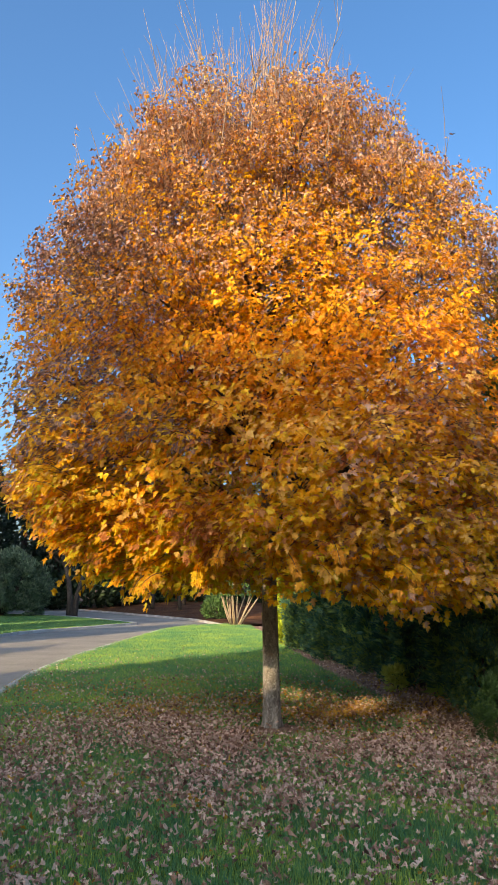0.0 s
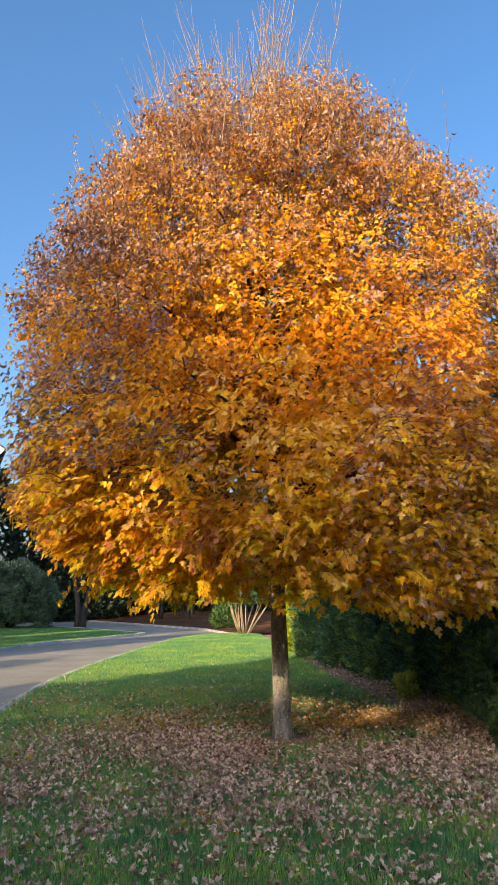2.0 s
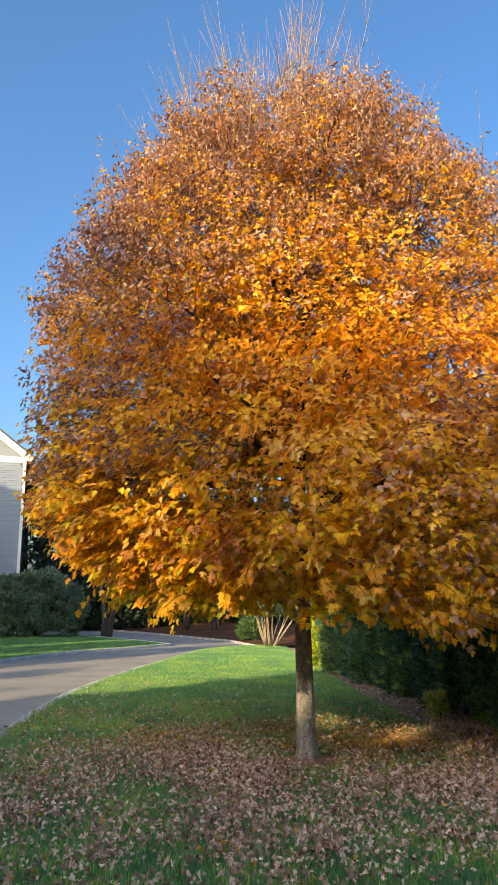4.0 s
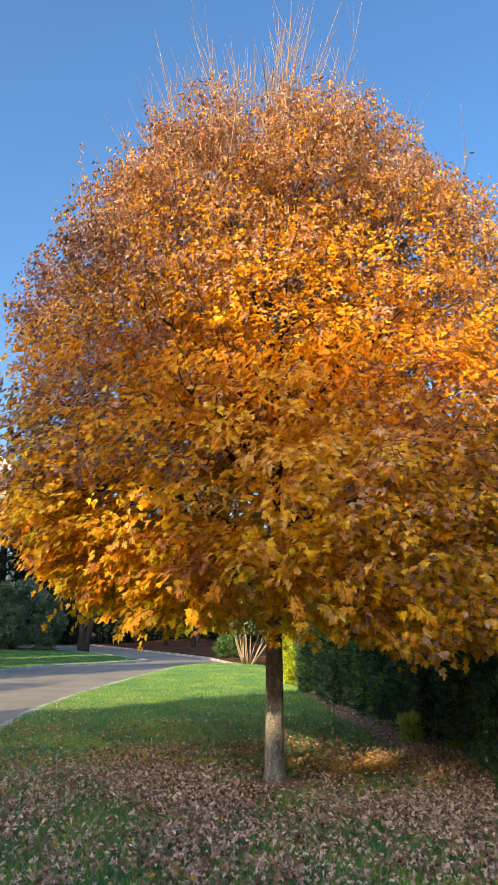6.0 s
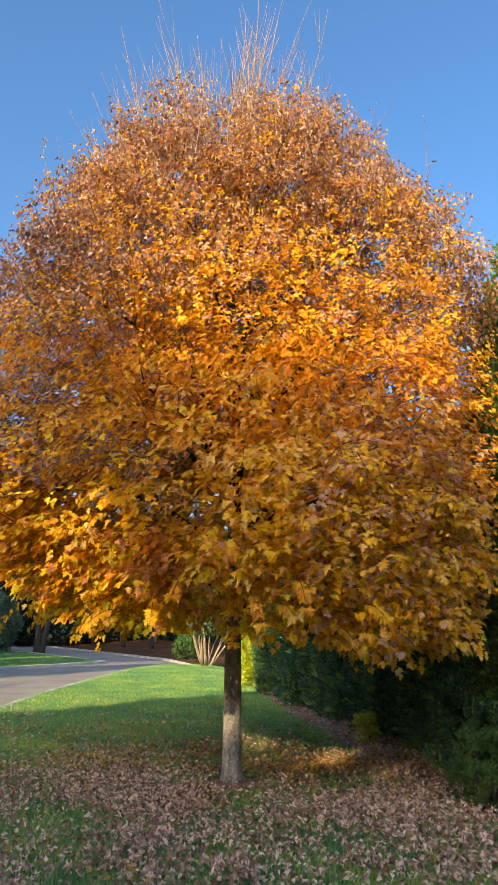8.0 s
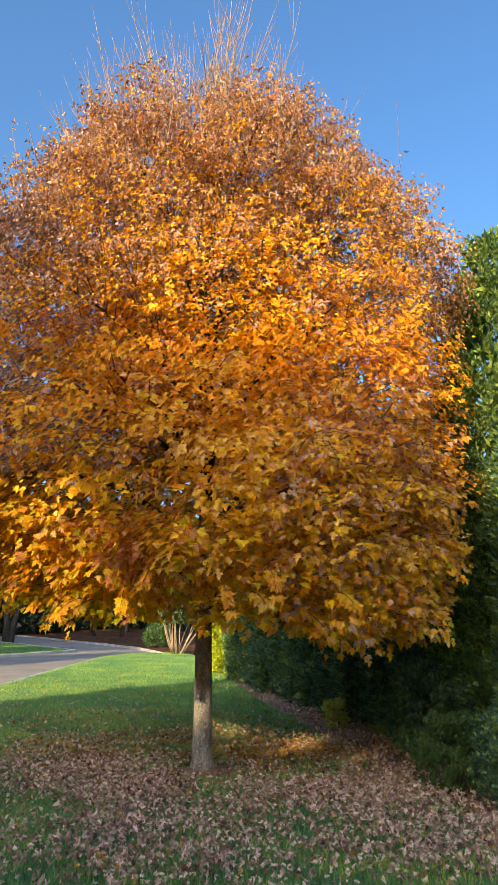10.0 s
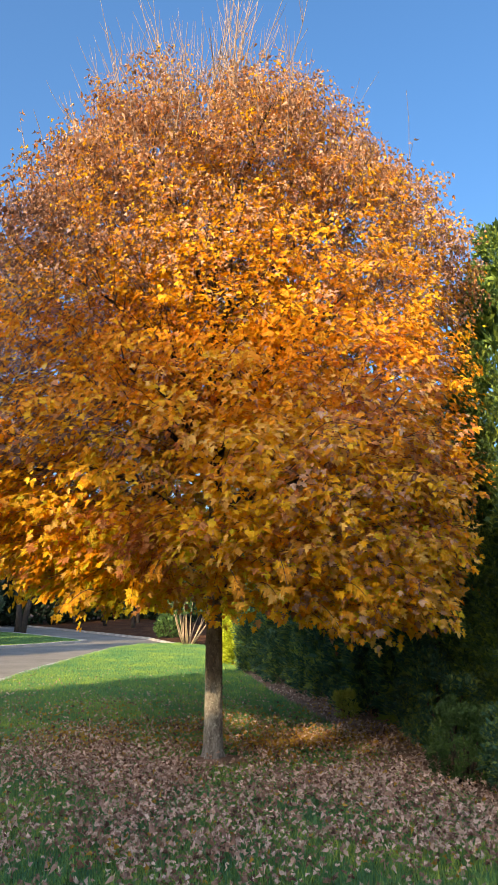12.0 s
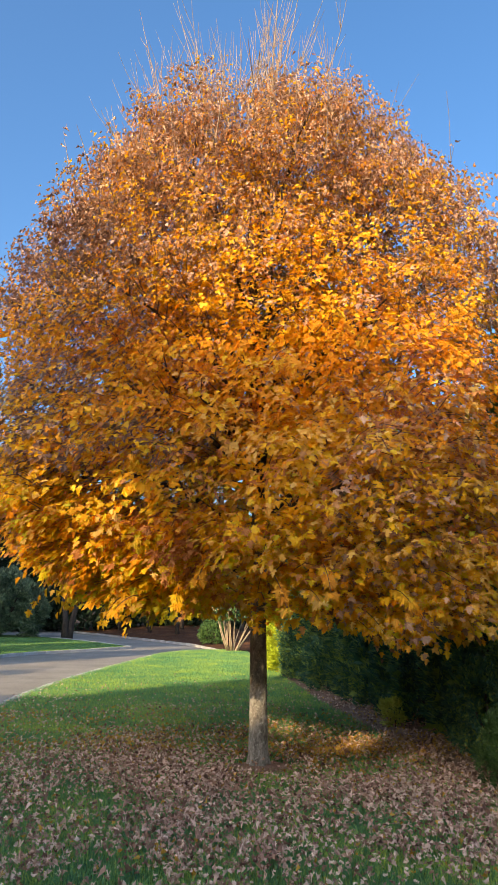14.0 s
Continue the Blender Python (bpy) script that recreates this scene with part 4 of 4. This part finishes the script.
def arborvitae(height, radius, plumes, per_plume, label, size=(0.05, 0.10), material=EVERGREEN):
    root = tagged(new("arborvitae"), label, "evergreen tree", "hedge row beside the lawn")
    g = Geo()
    g.tube([(0, 0, -0.05), (0.01, 0, height * 0.3), (0, 0.01, height * 0.85)], [0.06, 0.045, 0.01], 7)
    part("trunk", g.mesh("trunk", DARK_BARK, True), root)
    part("crown", arborvitae_mesh(height, radius, plumes, per_plume, size, material), root, "dense upright plumes of flat green sprays")
    part("inner_crown", arborvitae_mesh(height * 0.95, radius * 0.62, plumes // 2, 13, (0.16, 0.28), material, 0.25), root)
    return root


kinds = [arborvitae(6.25, 0.86, 950, 56, "tall columnar green arborvitae in a hedge row", (0.05, 0.095), EVERGREEN_LIT),
         arborvitae(4.7, 0.62, 420, 44, "columnar dark green arborvitae in a hedge row", (0.06, 0.115)),
         arborvitae(4.4, 0.60, 380, 40, "columnar green arborvitae in a shaded hedge row", (0.06, 0.12)),
         arborvitae(4.5, 0.34, 260, 36, "columnar dark green arborvitae in a shaded hedge row", (0.05, 0.095)),
         arborvitae(4.4, 0.33, 260, 36, "columnar green arborvitae in a shaded hedge row", (0.05, 0.095))]
spots = [(3.30, 0.3), (3.3, -0.85), (3.45, -1.95), (2.60, 1.25), (2.46, 2.1), (2.33, 2.95), (2.12, 3.8), (1.97, 4.65), (1.80, 5.5), (1.64, 6.35), (1.45, 7.2), (1.31, 8.05),
         (1.16, 8.9), (1.02, 9.75), (0.87, 10.6)]
for i, (x, y) in enumerate(spots):
    m = pose(x - 0.06 * (i > 4) + 0.05 * math.sin(i * 2.3), y + 0.05 * math.sin(i * 3.7), 0.0, 0, 0, (i * 67) % 360)
    if i < 5:
        kinds[i].matrix_basis = m
    else:
        c = copy_thing(kinds[3 + i % 2], m)
        wide = 0.94 + 0.09 * ((i * 7) % 4) / 3
        c.scale = (wide, wide, 0.92 + 0.07 * ((i * 5) % 4) / 3)

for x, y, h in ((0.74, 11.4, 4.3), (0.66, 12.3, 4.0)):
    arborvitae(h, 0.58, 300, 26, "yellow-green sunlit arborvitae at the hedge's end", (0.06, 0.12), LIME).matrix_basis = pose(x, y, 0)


def bush(name, at, rx, ry, height, n, material, flat, tris, size, label, category="bush", seed=0.0, bottom=0.04, clumps=0, clump=0.1):
    root = tagged(new(name), label, category)
    root.matrix_basis = pose(*at)

    def place(count):
        d = unit(rng.normal(0, 1, (count, 3)))
        d[:, 2] = np.where(d[:, 2] < -0.75, -d[:, 2], d[:, 2])
        lump = np.array([noise.noise((q[0] * 2 + seed, q[1] * 2, q[2] * 2)) + 0.6 * noise.noise((q[0] * 5 + seed, q[1] * 5, q[2] * 5)) for q in d])
        k = (1 - 0.35 * rng.uniform(0, 1, count) ** 2) * (1 + 0.20 * lump)
        p = d * k[:, None] * np.array([rx, ry, height * 0.56]) + np.array([0, 0, height * 0.44])
        d = unit(d * np.array([1, 1, 0.9]))
        if clumps:   # leaves gather in tufts that stand out of the bush
            heads, tuft = rng.integers(0, count, clumps), unit(rng.normal(0, 1, (count, 3)))
            which = heads[rng.integers(0, clumps, count)]
            tuft = unit(tuft + d[which] * 0.9)
            p = p[which] + tuft * (clump * rng.uniform(0.3, 1.0, count))[:, None]
            d = unit(tuft + d[which] * 0.3)
        p[:, 2] = np.maximum(p[:, 2], bottom)
        return p, d
    part("crown", foliage("crown", material, flat, tris, n, place, size, droop=0.15), root)
    for k in range(5):
        g = Geo()
        a = k * 1.26 + seed
        g.tube([(0.04 * math.cos(a), 0.04 * math.sin(a), -0.04), (0.3 * rx * math.cos(a), 0.3 * ry * math.sin(a), height * 0.35), (0.55 * rx * math.cos(a), 0.55 * ry * math.sin(a), height * 0.65)],
               [0.03 * height, 0.022 * height, 0.008 * height], 5)
        part("stem", g.mesh("stem", DARK_BARK, True), root)
    return root


bush("boxwood_bush", (2.14, -1.05, 0), 0.27, 0.27, 0.64, 14000, BOX, OVAL, OVAL_TRIS, (0.018, 0.034), "rounded clipped green boxwood bush below the hedge", seed=2.0, clumps=160, clump=0.06)
bush("juniper_bush", (2.56, -1.62, 0), 0.38, 0.4, 0.78, 13000, EVERGREEN, SPRAY, SPRAY_TRIS, (0.032, 0.06), "low bluish green evergreen bush below the hedge", seed=6.0, clumps=200, clump=0.08)
bush("yew_bush", (2.42, 0.35, 0), 0.38, 0.6, 0.95, 10000, EVERGREEN, SPRAY, SPRAY_TRIS, (0.04, 0.075), "dark green low bush at the foot of the hedge", seed=4.0, clumps=120, clump=0.1)
bush("seedling_bush", (1.78, 2.7, 0), 0.12, 0.12, 0.32, 800, SPRIG, SPRAY, SPRAY_TRIS, (0.05, 0.09), "small yellow-green sprig at the hedge's foot", seed=8.0, clumps=14, clump=0.09)
bush("rhododendron", (-14.2, 32.4, 0), 2.45, 2.2, 3.42, 30000, RHODO, OVAL, OVAL_TRIS, (0.11, 0.20), "large rounded grey-green rhododendron on the island lawn", seed=1.0, clumps=620, clump=0.24)
bush("rhododendron", (-18.6, 33.4, 0), 2.8, 2.3, 3.3, 9000, RHODO, OVAL, OVAL_TRIS, (0.2, 0.36), "large rounded grey-green rhododendron on the island lawn", seed=3.0, clumps=420, clump=0.3)
bush("evergreen_shrub", (-2.2, 25.9, 0.05), 0.58, 0.55, 1.0, 2500, BOX, OVAL, OVAL_TRIS, (0.08, 0.14), "low green shrub on the pine straw bed", seed=5.0)


def multi_stem(at):
    """A shrub of pale stems fanning up from one foot, with a thin crown of small leaves."""
    r = random.Random(5)
    root = tagged(new("multi_stem_shrub"), "shrub with pale fanning stems at the lawn's end", "shrub")
    root.matrix_basis = pose(*at)
    tips = []
    for k in range(17):
        a = k * 2.399
        lean = r.uniform(0.12, 0.9)
        p = Vector((0.16 * math.cos(a), 0.12 * math.sin(a), -0.03))
        way = Vector((math.cos(a) * lean, math.sin(a) * lean, 1)).normalized()
        pts = [p]
        for s in range(5):
            way = (way + Vector((r.uniform(-0.1, 0.1), r.uniform(-0.1, 0.1), 0.06))).normalized()
            pts.append(pts[-1] + way * 0.42)
        g = Geo()
        g.tube(pts, [0.026, 0.023, 0.02, 0.016, 0.012, 0.008], 6)
        part("stem", g.mesh("stem", STEM, True), root)
        tips.extend(pts[3:])
    tips = np.array([tuple(t) for t in tips])

    def place(count):
        p = tips[rng.integers(0, len(tips), count)] + rng.normal(0, 0.22, (count, 3))
        p[:, 2] = np.maximum(p[:, 2], 1.15)
        return p, unit(p - np.array([0, 0, 1.0]))
    part("crown", foliage("crown", BOX, OVAL, OVAL_TRIS, 2200, place, (0.07, 0.12)), root, "thin crown of small green leaves")


multi_stem((-1.12, 20.85, 0.0))


# ---------------------------------------------------------------- woods, trees and house in the distance
def bare_tree(name, at, height, thick, seed, label, fork=False, material=GREY_BARK, parts_split=True):
    """A leafless tree: trunk, limbs, and fine twigs."""
    r = random.Random(seed)
    root = tagged(new(name), label, "tree")
    root.matrix_basis = pose(*at)
    limbs, fine = [], Geo()

    def grow(p, way, ln, rad, level):
        pts = [p]
        for s in range(5):
            way = (way + Vector((r.uniform(-0.16, 0.16), r.uniform(-0.16, 0.16), 0.06))).normalized()
            pts.append(pts[-1] + way * ln / 5)
        rads = [rad * (1 - 0.12 * s) for s in range(6)]
        if level == 1:
            g = Geo()
            g.tube(pts, rads, 7)
            limbs.append(g)
        elif level > 1:
            fine.tube(pts, rads, 4 if level == 2 else 3, False)
        if level < 3:
            for k in range((5, 6, 7)[level]):
                b = pts[r.randint(2, 5)]
                side = way.orthogonal().normalized()
                a = r.uniform(0, 2 * math.pi)
                side = side * math.cos(a) + way.cross(side) * math.sin(a)
                grow(b, (way * 0.9 + side * r.uniform(0.5, 1.0)).normalized(), ln * r.uniform(0.5, 0.68), rad * 0.42, level + 1)
        return pts, rads

    g = Geo()
    starts = [(0.18, 0.1), (-0.2, 0.0)] if fork else [(0.0, 0.0)]
    for dx, dy in starts:
        pts, rads = grow(Vector((dx * 0.4, dy, -0.1)), Vector((dx * 0.45, dy * 0.4, 1)).normalized(), height * 0.5, thick, 0)
        rads[0] *= 1.35
        g.tube(pts, rads, 9)
    part("trunk", g.mesh("trunk", material, True), root)
    for l in limbs:
        part("limb", l.mesh("limb", material, True), root)
    part("twigs", fine.mesh("twigs", material), root, "fine bare twigs", "stuff")
    return root


def conifer(at, height, radius, n, seed, label="dark green conifer at the edge of the woods", name="conifer"):
    root = tagged(new(name), label, "evergreen tree")
    root.matrix_basis = pose(*at)
    g = Geo()
    g.tube([(0, 0, -0.2), (0.05, 0, height * 0.5), (0, 0, height * 0.97)], [0.028 * height, 0.018 * height, 0.02], 8)
    part("trunk", g.mesh("trunk", DARK_BARK, True), root)

    def place(count):
        z = 0.12 + 0.88 * rng.uniform(0, 1, count) ** 1.35
        a = rng.uniform(0, 2 * np.pi, count)
        tier = 0.75 + 0.25 * np.abs(np.sin(z * height * 2.2 + 2 * np.sin(a * 2 + seed)))
        rad = radius * (1.02 - z) ** 0.85 * tier * (1 - 0.5 * rng.uniform(0, 1, count) ** 2)
        p = np.stack([rad * np.cos(a), rad * np.sin(a), z * height - 0.12 * rad], 1)
        return p, np.stack([np.cos(a), np.sin(a), -0.2 + 0 * a], 1)
    part("crown", foliage("crown", PINE, SPRAY, SPRAY_TRIS, n, place, (0.45, 1.0), droop=0.7), root)
    return root


bare_tree("ornamental_tree", (-10.2, 31.6, 0), 9.5, 0.17, 5, "grey forked leafless tree on the island lawn", fork=True, material=DARK_BARK)
bare_tree("bare_tree", (-27.0, 62, 0.0), 19, 0.30, 8, "tall grey leafless tree in the woods")
bare_tree("bare_tree", (-19.5, 66, 0.0), 18, 0.28, 12, "tall grey leafless tree in the woods")
first = bare_tree("bare_tree", (-33, 58, 0.0), 20, 0.30, 15, "tall grey leafless tree in the woods")
for x, y, s, a in ((-14.0, 60, 0.8, 40), (-7.5, 62, 0.85, 130), (-2.0, 58, 0.8, 200), (4.0, 64, 0.9, 290), (11.0, 58, 0.8, 20), (-40, 64, 1.0, 100)):
    c = copy_thing(first, pose(x, y, 0, 0, 0, a))
    c.scale = (s, s, s)

wood = conifer((-15.2, 46.5, 0), 11.5, 2.9, 1700, 1)
for x, y, s, a in ((-18.6, 49, 1.0, 60), (-11.0, 52, 0.85, 120), (-22.5, 52, 1.1, 200), (-6.8, 55, 0.8, 250), (-2.8, 50, 0.8, 300), (1.0, 46, 0.75, 20), (5.0, 50, 0.9, 90), (9.0, 45, 0.9, 150),
                   (-27, 55, 1.1, 220), (-31, 50, 1.0, 10), (-36, 54, 1.1, 70), (13.0, 48, 0.95, 33), (18.0, 44, 1.0, 170)):
    c = copy_thing(wood, pose(x, y, 0, 0, 0, a))
    c.scale = (s, s, s * (0.9 + 0.02 * (a % 9)))
# a taller, more distant row
back = conifer((-44, 72, 0), 14.0, 3.6, 800, 4, "tall distant dark green conifer")
for i in range(1, 15):
    c = copy_thing(back, pose(-44 + 4.6 * i, 72 + 3 * math.sin(i * 2.1), 0, 0, 0, 77 * i))
    c.scale = (1.15, 1.15, 0.9 + 0.08 * (i % 4))
# bare trunks standing in the litter under the woods
pole = bare_tree("young_tree", (-9.2, 41.0, 0.3), 8.0, 0.11, 21, "dark slender tree trunk at the edge of the woods", material=DARK_BARK)
for x, y, s in ((-6.9, 38.5, 0.9), (-4.9, 36.0, 0.95), (-7.9, 44.5, 1.1), (-11.6, 45.0, 1.0), (-3.2, 33.5, 0.85), (-1.2, 37.0, 1.0), (1.2, 34.0, 0.9), (-5.4, 43.0, 1.1)):
    c = copy_thing(pole, pose(x, y, 0.25, 0, 0, (x * 77) % 360))
    c.scale = (s, s, s)
# understory that closes the view below the crowns
under = bush("understory_bush", (-13.0, 44.0, 0), 2.6, 1.6, 2.3, 1500, PINE, OVAL, OVAL_TRIS, (0.3, 0.55), "dark green understory bush at the edge of the woods", seed=7.0)
for i, (x, y, s) in enumerate(((-16.8, 44, 1.1), (-9.5, 47.5, 1.0), (-6.2, 49, 1.0), (-3.0, 46.5, 1.1), (0.5, 42, 1.0), (3.8, 39, 1.0), (7.0, 36, 1.1), (-21, 46, 1.2), (-25.5, 47, 1.2))):
    c = copy_thing(under, pose(x, y, 0.2, 0, 0, 50 * i))
    c.scale = (s, s, s)


def far_house(corner, width, depth, eave, yaw):
    """A sided house: clapboards, corner boards, frieze, gable rake and roof. The origin is its near right foot; it runs to the left."""
    root = tagged(new("house"), "grey clapboard house with white corner boards and gable trim", "house")
    root.matrix_basis = pose(corner[0], corner[1], 0, 0, 0, yaw)
    rise = width / 2 * 0.75
    g = Geo()
    g.add([(-width, 0, -0.2), (0, 0, -0.2), (0, 0, eave), (-width / 2, 0, eave + rise), (-width, 0, eave),
           (-width, depth, -0.2), (0, depth, -0.2), (0, depth, eave), (-width / 2, depth, eave + rise), (-width, depth, eave)],
          [(0, 1, 2, 3, 4), (9, 8, 7, 6, 5), (1, 6, 7, 2), (5, 0, 4, 9), (0, 5, 6, 1)])
    wall = part("wall", g.mesh("wall", SIDING), root)
    b = Geo()
    b.box((-0.5, -0.03, 0), (0.5, 0.0, 0.17))
    board = b.mesh("clapboard", SIDING)
    z = 0.0
    while z < eave - 0.35:
        ob = part("clapboard", board, wall)
        ob.matrix_local = pose(-width / 2, -0.028, z, -9) @ Matrix.Diagonal((width - 0.3, 1, 1, 1))
        z += 0.16
    b = Geo()
    b.box((-0.16, -0.05, -0.1), (0.03, 0.02, eave), bevel=0.008)
    part("corner_board", b.mesh("corner_board", TRIM), root, "white corner board")
    b = Geo()
    b.box((-width - 0.03, -0.05, -0.1), (-width + 0.16, 0.02, eave), bevel=0.008)
    part("corner_board", b.mesh("corner_board", TRIM), root, "white corner board")
    b = Geo()
    b.box((-width, -0.07, eave - 0.4), (0.06, 0.0, eave), bevel=0.01)
    part("frieze", b.mesh("frieze", TRIM), root, "white frieze board")
    ang = math.degrees(math.atan2(rise, width / 2))
    ln = math.hypot(rise, width / 2) + 0.5
    for sgn in (1, -1):
        b = Geo()
        b.box((-ln + 0.5, -0.45, -0.28), (0.5, -0.32, 0.12), bevel=0.01)
        ob = part("rake_board", b.mesh("rake_board", TRIM), root, "white rake board")
        ob.matrix_local = pose(0 if sgn > 0 else -width, 0, eave + 0.1) @ (pose(0, 0, 0, 0, ang, 0) if sgn > 0 else pose(0, depth * 0, 0, 0, -ang, 0) @ Matrix.Diagonal((-1, 1, 1, 1)))
        b = Geo()
        b.box((-ln + 0.5, -0.5, 0.12), (0.6, depth + 0.5, 0.22))
        ob = part("roof", b.mesh("roof", SHINGLE), root, "dark shingle roof")
        ob.matrix_local = pose(0 if sgn > 0 else -width, 0, eave + 0.1) @ (pose(0, 0, 0, 0, ang, 0) if sgn > 0 else pose(0, 0, 0, 0, -ang, 0) @ Matrix.Diagonal((-1, 1, 1, 1)))
    for wx in (-3.2, -6.4, -9.6):
        for wz in (1.0, 4.2):
            w = Geo()
            w.box((wx - 0.6, -0.09, wz), (wx + 0.6, -0.03, wz + 1.7), bevel=0.01)
            win = part("window", w.mesh("window", TRIM), root, "white framed window")
            w = Geo()
            w.box((wx - 0.5, -0.11, wz + 0.1), (wx + 0.5, -0.092, wz + 1.6))
            part("pane", w.mesh("pane", GLASS_DARK), win)
    return root


far_house((-17.4, 37.5), 13.0, 10.0, 11.0, 24)


# ---------------------------------------------------------------- unseen trees added on the sun's side to shade the lawn
# openings cut in their crowns to let sun onto chosen spots: metres across the sun's way, level, half width, half
# height, share of leaves left
GAPS = ((0.5, 0.24, 1.1, 0.46, 0.04), (2.3, 0.0, 0.46, 0.38, 0.0), (-0.7, 1.1, 1.3, 0.8, 0.12), (0.4, 0.95, 2.4, 0.6, 0.34))


def shade_tree(u, height, radius, seed, far=24.0, n=3800, thin=(40.0, 40.0), at=None, bole=1.0):
    """thin: the heights between which the crown is sparse. u: metres across the sun's way, to the right of the maple."""
    px, py = at or (0.866 * u - 0.5 * far, -0.5 * u - 0.866 * far)
    root = tagged(new("shade_tree"), "unseen broad tree with pale green leaves, added to cast shade", "tree", "trees along the open side of the lawn")
    root.matrix_basis = pose(px, py, -0.1)
    g = Geo()
    g.tube([(0, 0, -0.2), (0.1, 0, height * 0.3), (0, 0.1, height * 0.8)], [0.26, 0.2, 0.06], 9)
    part("trunk", g.mesh("trunk", DARK_BARK, True), root)

    def place(count):
        d = unit(rng.normal(0, 1, (count, 3)))
        lump = np.array([noise.noise((q[0] * 2 + seed, q[1] * 2, q[2] * 2)) + 0.5 * noise.noise((q[0] * 5 + seed, q[1] * 5, q[2] * 5)) for q in d])
        k = rng.uniform(0.15, 1, count) ** 0.45 * (1 + 0.18 * lump)
        half = (height - bole) / 2
        p = d * k[:, None] * np.array([radius, radius, half]) + np.array([0, 0, bole + half])
        full = (p[:, 2] < thin[0]) | (p[:, 2] > thin[1]) | (rng.uniform(0, 1, count) < 0.09)
        across, level = 0.866 * (p[:, 0] + px) - 0.5 * (p[:, 1] + py), p[:, 2] + 0.364 * (0.5 * (p[:, 0] + px) + 0.866 * (p[:, 1] + py))
        for u0, z0, du, dz, veil in GAPS:
            full &= (np.hypot((across - u0) / du, (level - z0) / dz) > 1) | (rng.uniform(0, 1, len(p)) < veil)
        return p[full], d[full]
    part("crown", foliage("crown", FILL_LEAF, OVAL, OVAL_TRIS, n, place, (0.5, 1.0), droop=0.5), root)


for k, (u, h, rad) in enumerate(((-1.4, 12.3, 1.9), (-3.45, 13.2, 1.8), (-6.4, 9.2, 1.5), (1.0, 11.7, 1.9), (3.0, 11.4, 2.6), (6.2, 11.5, 3.0), (10.3, 11.4, 3.0), (14.5, 11.2, 3.0), (-8.8, 9.2, 1.8))):
    shade_tree(u, h, rad, k * 3.1)
for k, (u, h, rad, sparse) in enumerate(((-12.5, 9.2, 2.2, 7.0), (-18.0, 10.2, 2.4, 8.0))):
    shade_tree(u, h, rad, 27.9 + k * 3.1, thin=(sparse, 20.0))
# more unseen casters, for streaks on the drive and shade on the house
for k, (x, y, h, rad) in enumerate(((-23.0, -2.9, 18.0, 1.3), (-13.5, 5.5, 7.0, 0.9), (-15.5, 9.0, 8.0, 0.8), (-21.5, 10.5, 15.5, 2.2), (-27, 9, 16, 4.5), (-29.9, 17.2, 16.8, 3.2), (-34.4, 19.8, 17.0, 3.4))):
    shade_tree(0, h, rad, 40 + k * 3.1, at=(x, y))
for k, (x, y) in enumerate(((-15.2, 8.75), (-18.6, 10.75))):   # high crowns over clear boles, added to shade the far bed but not the island
    shade_tree(0, 15.0, 2.4, 70 + k * 3.1, at=(x, y), bole=7.4)
# out-of-view conifers, added to shade the island, far bed and house
for k, (x, y, h) in enumerate(((-24, 6, 19), (-29, 5, 20), (-34, 8, 20), (-39, 8, 21), (-19, -11, 9.5))):
    conifer((x, y, -0.1), h, 4.4 if h > 12 else 2.6, 900, k + 3.0, "tall dark unseen conifer added to cast shade past the driveway")
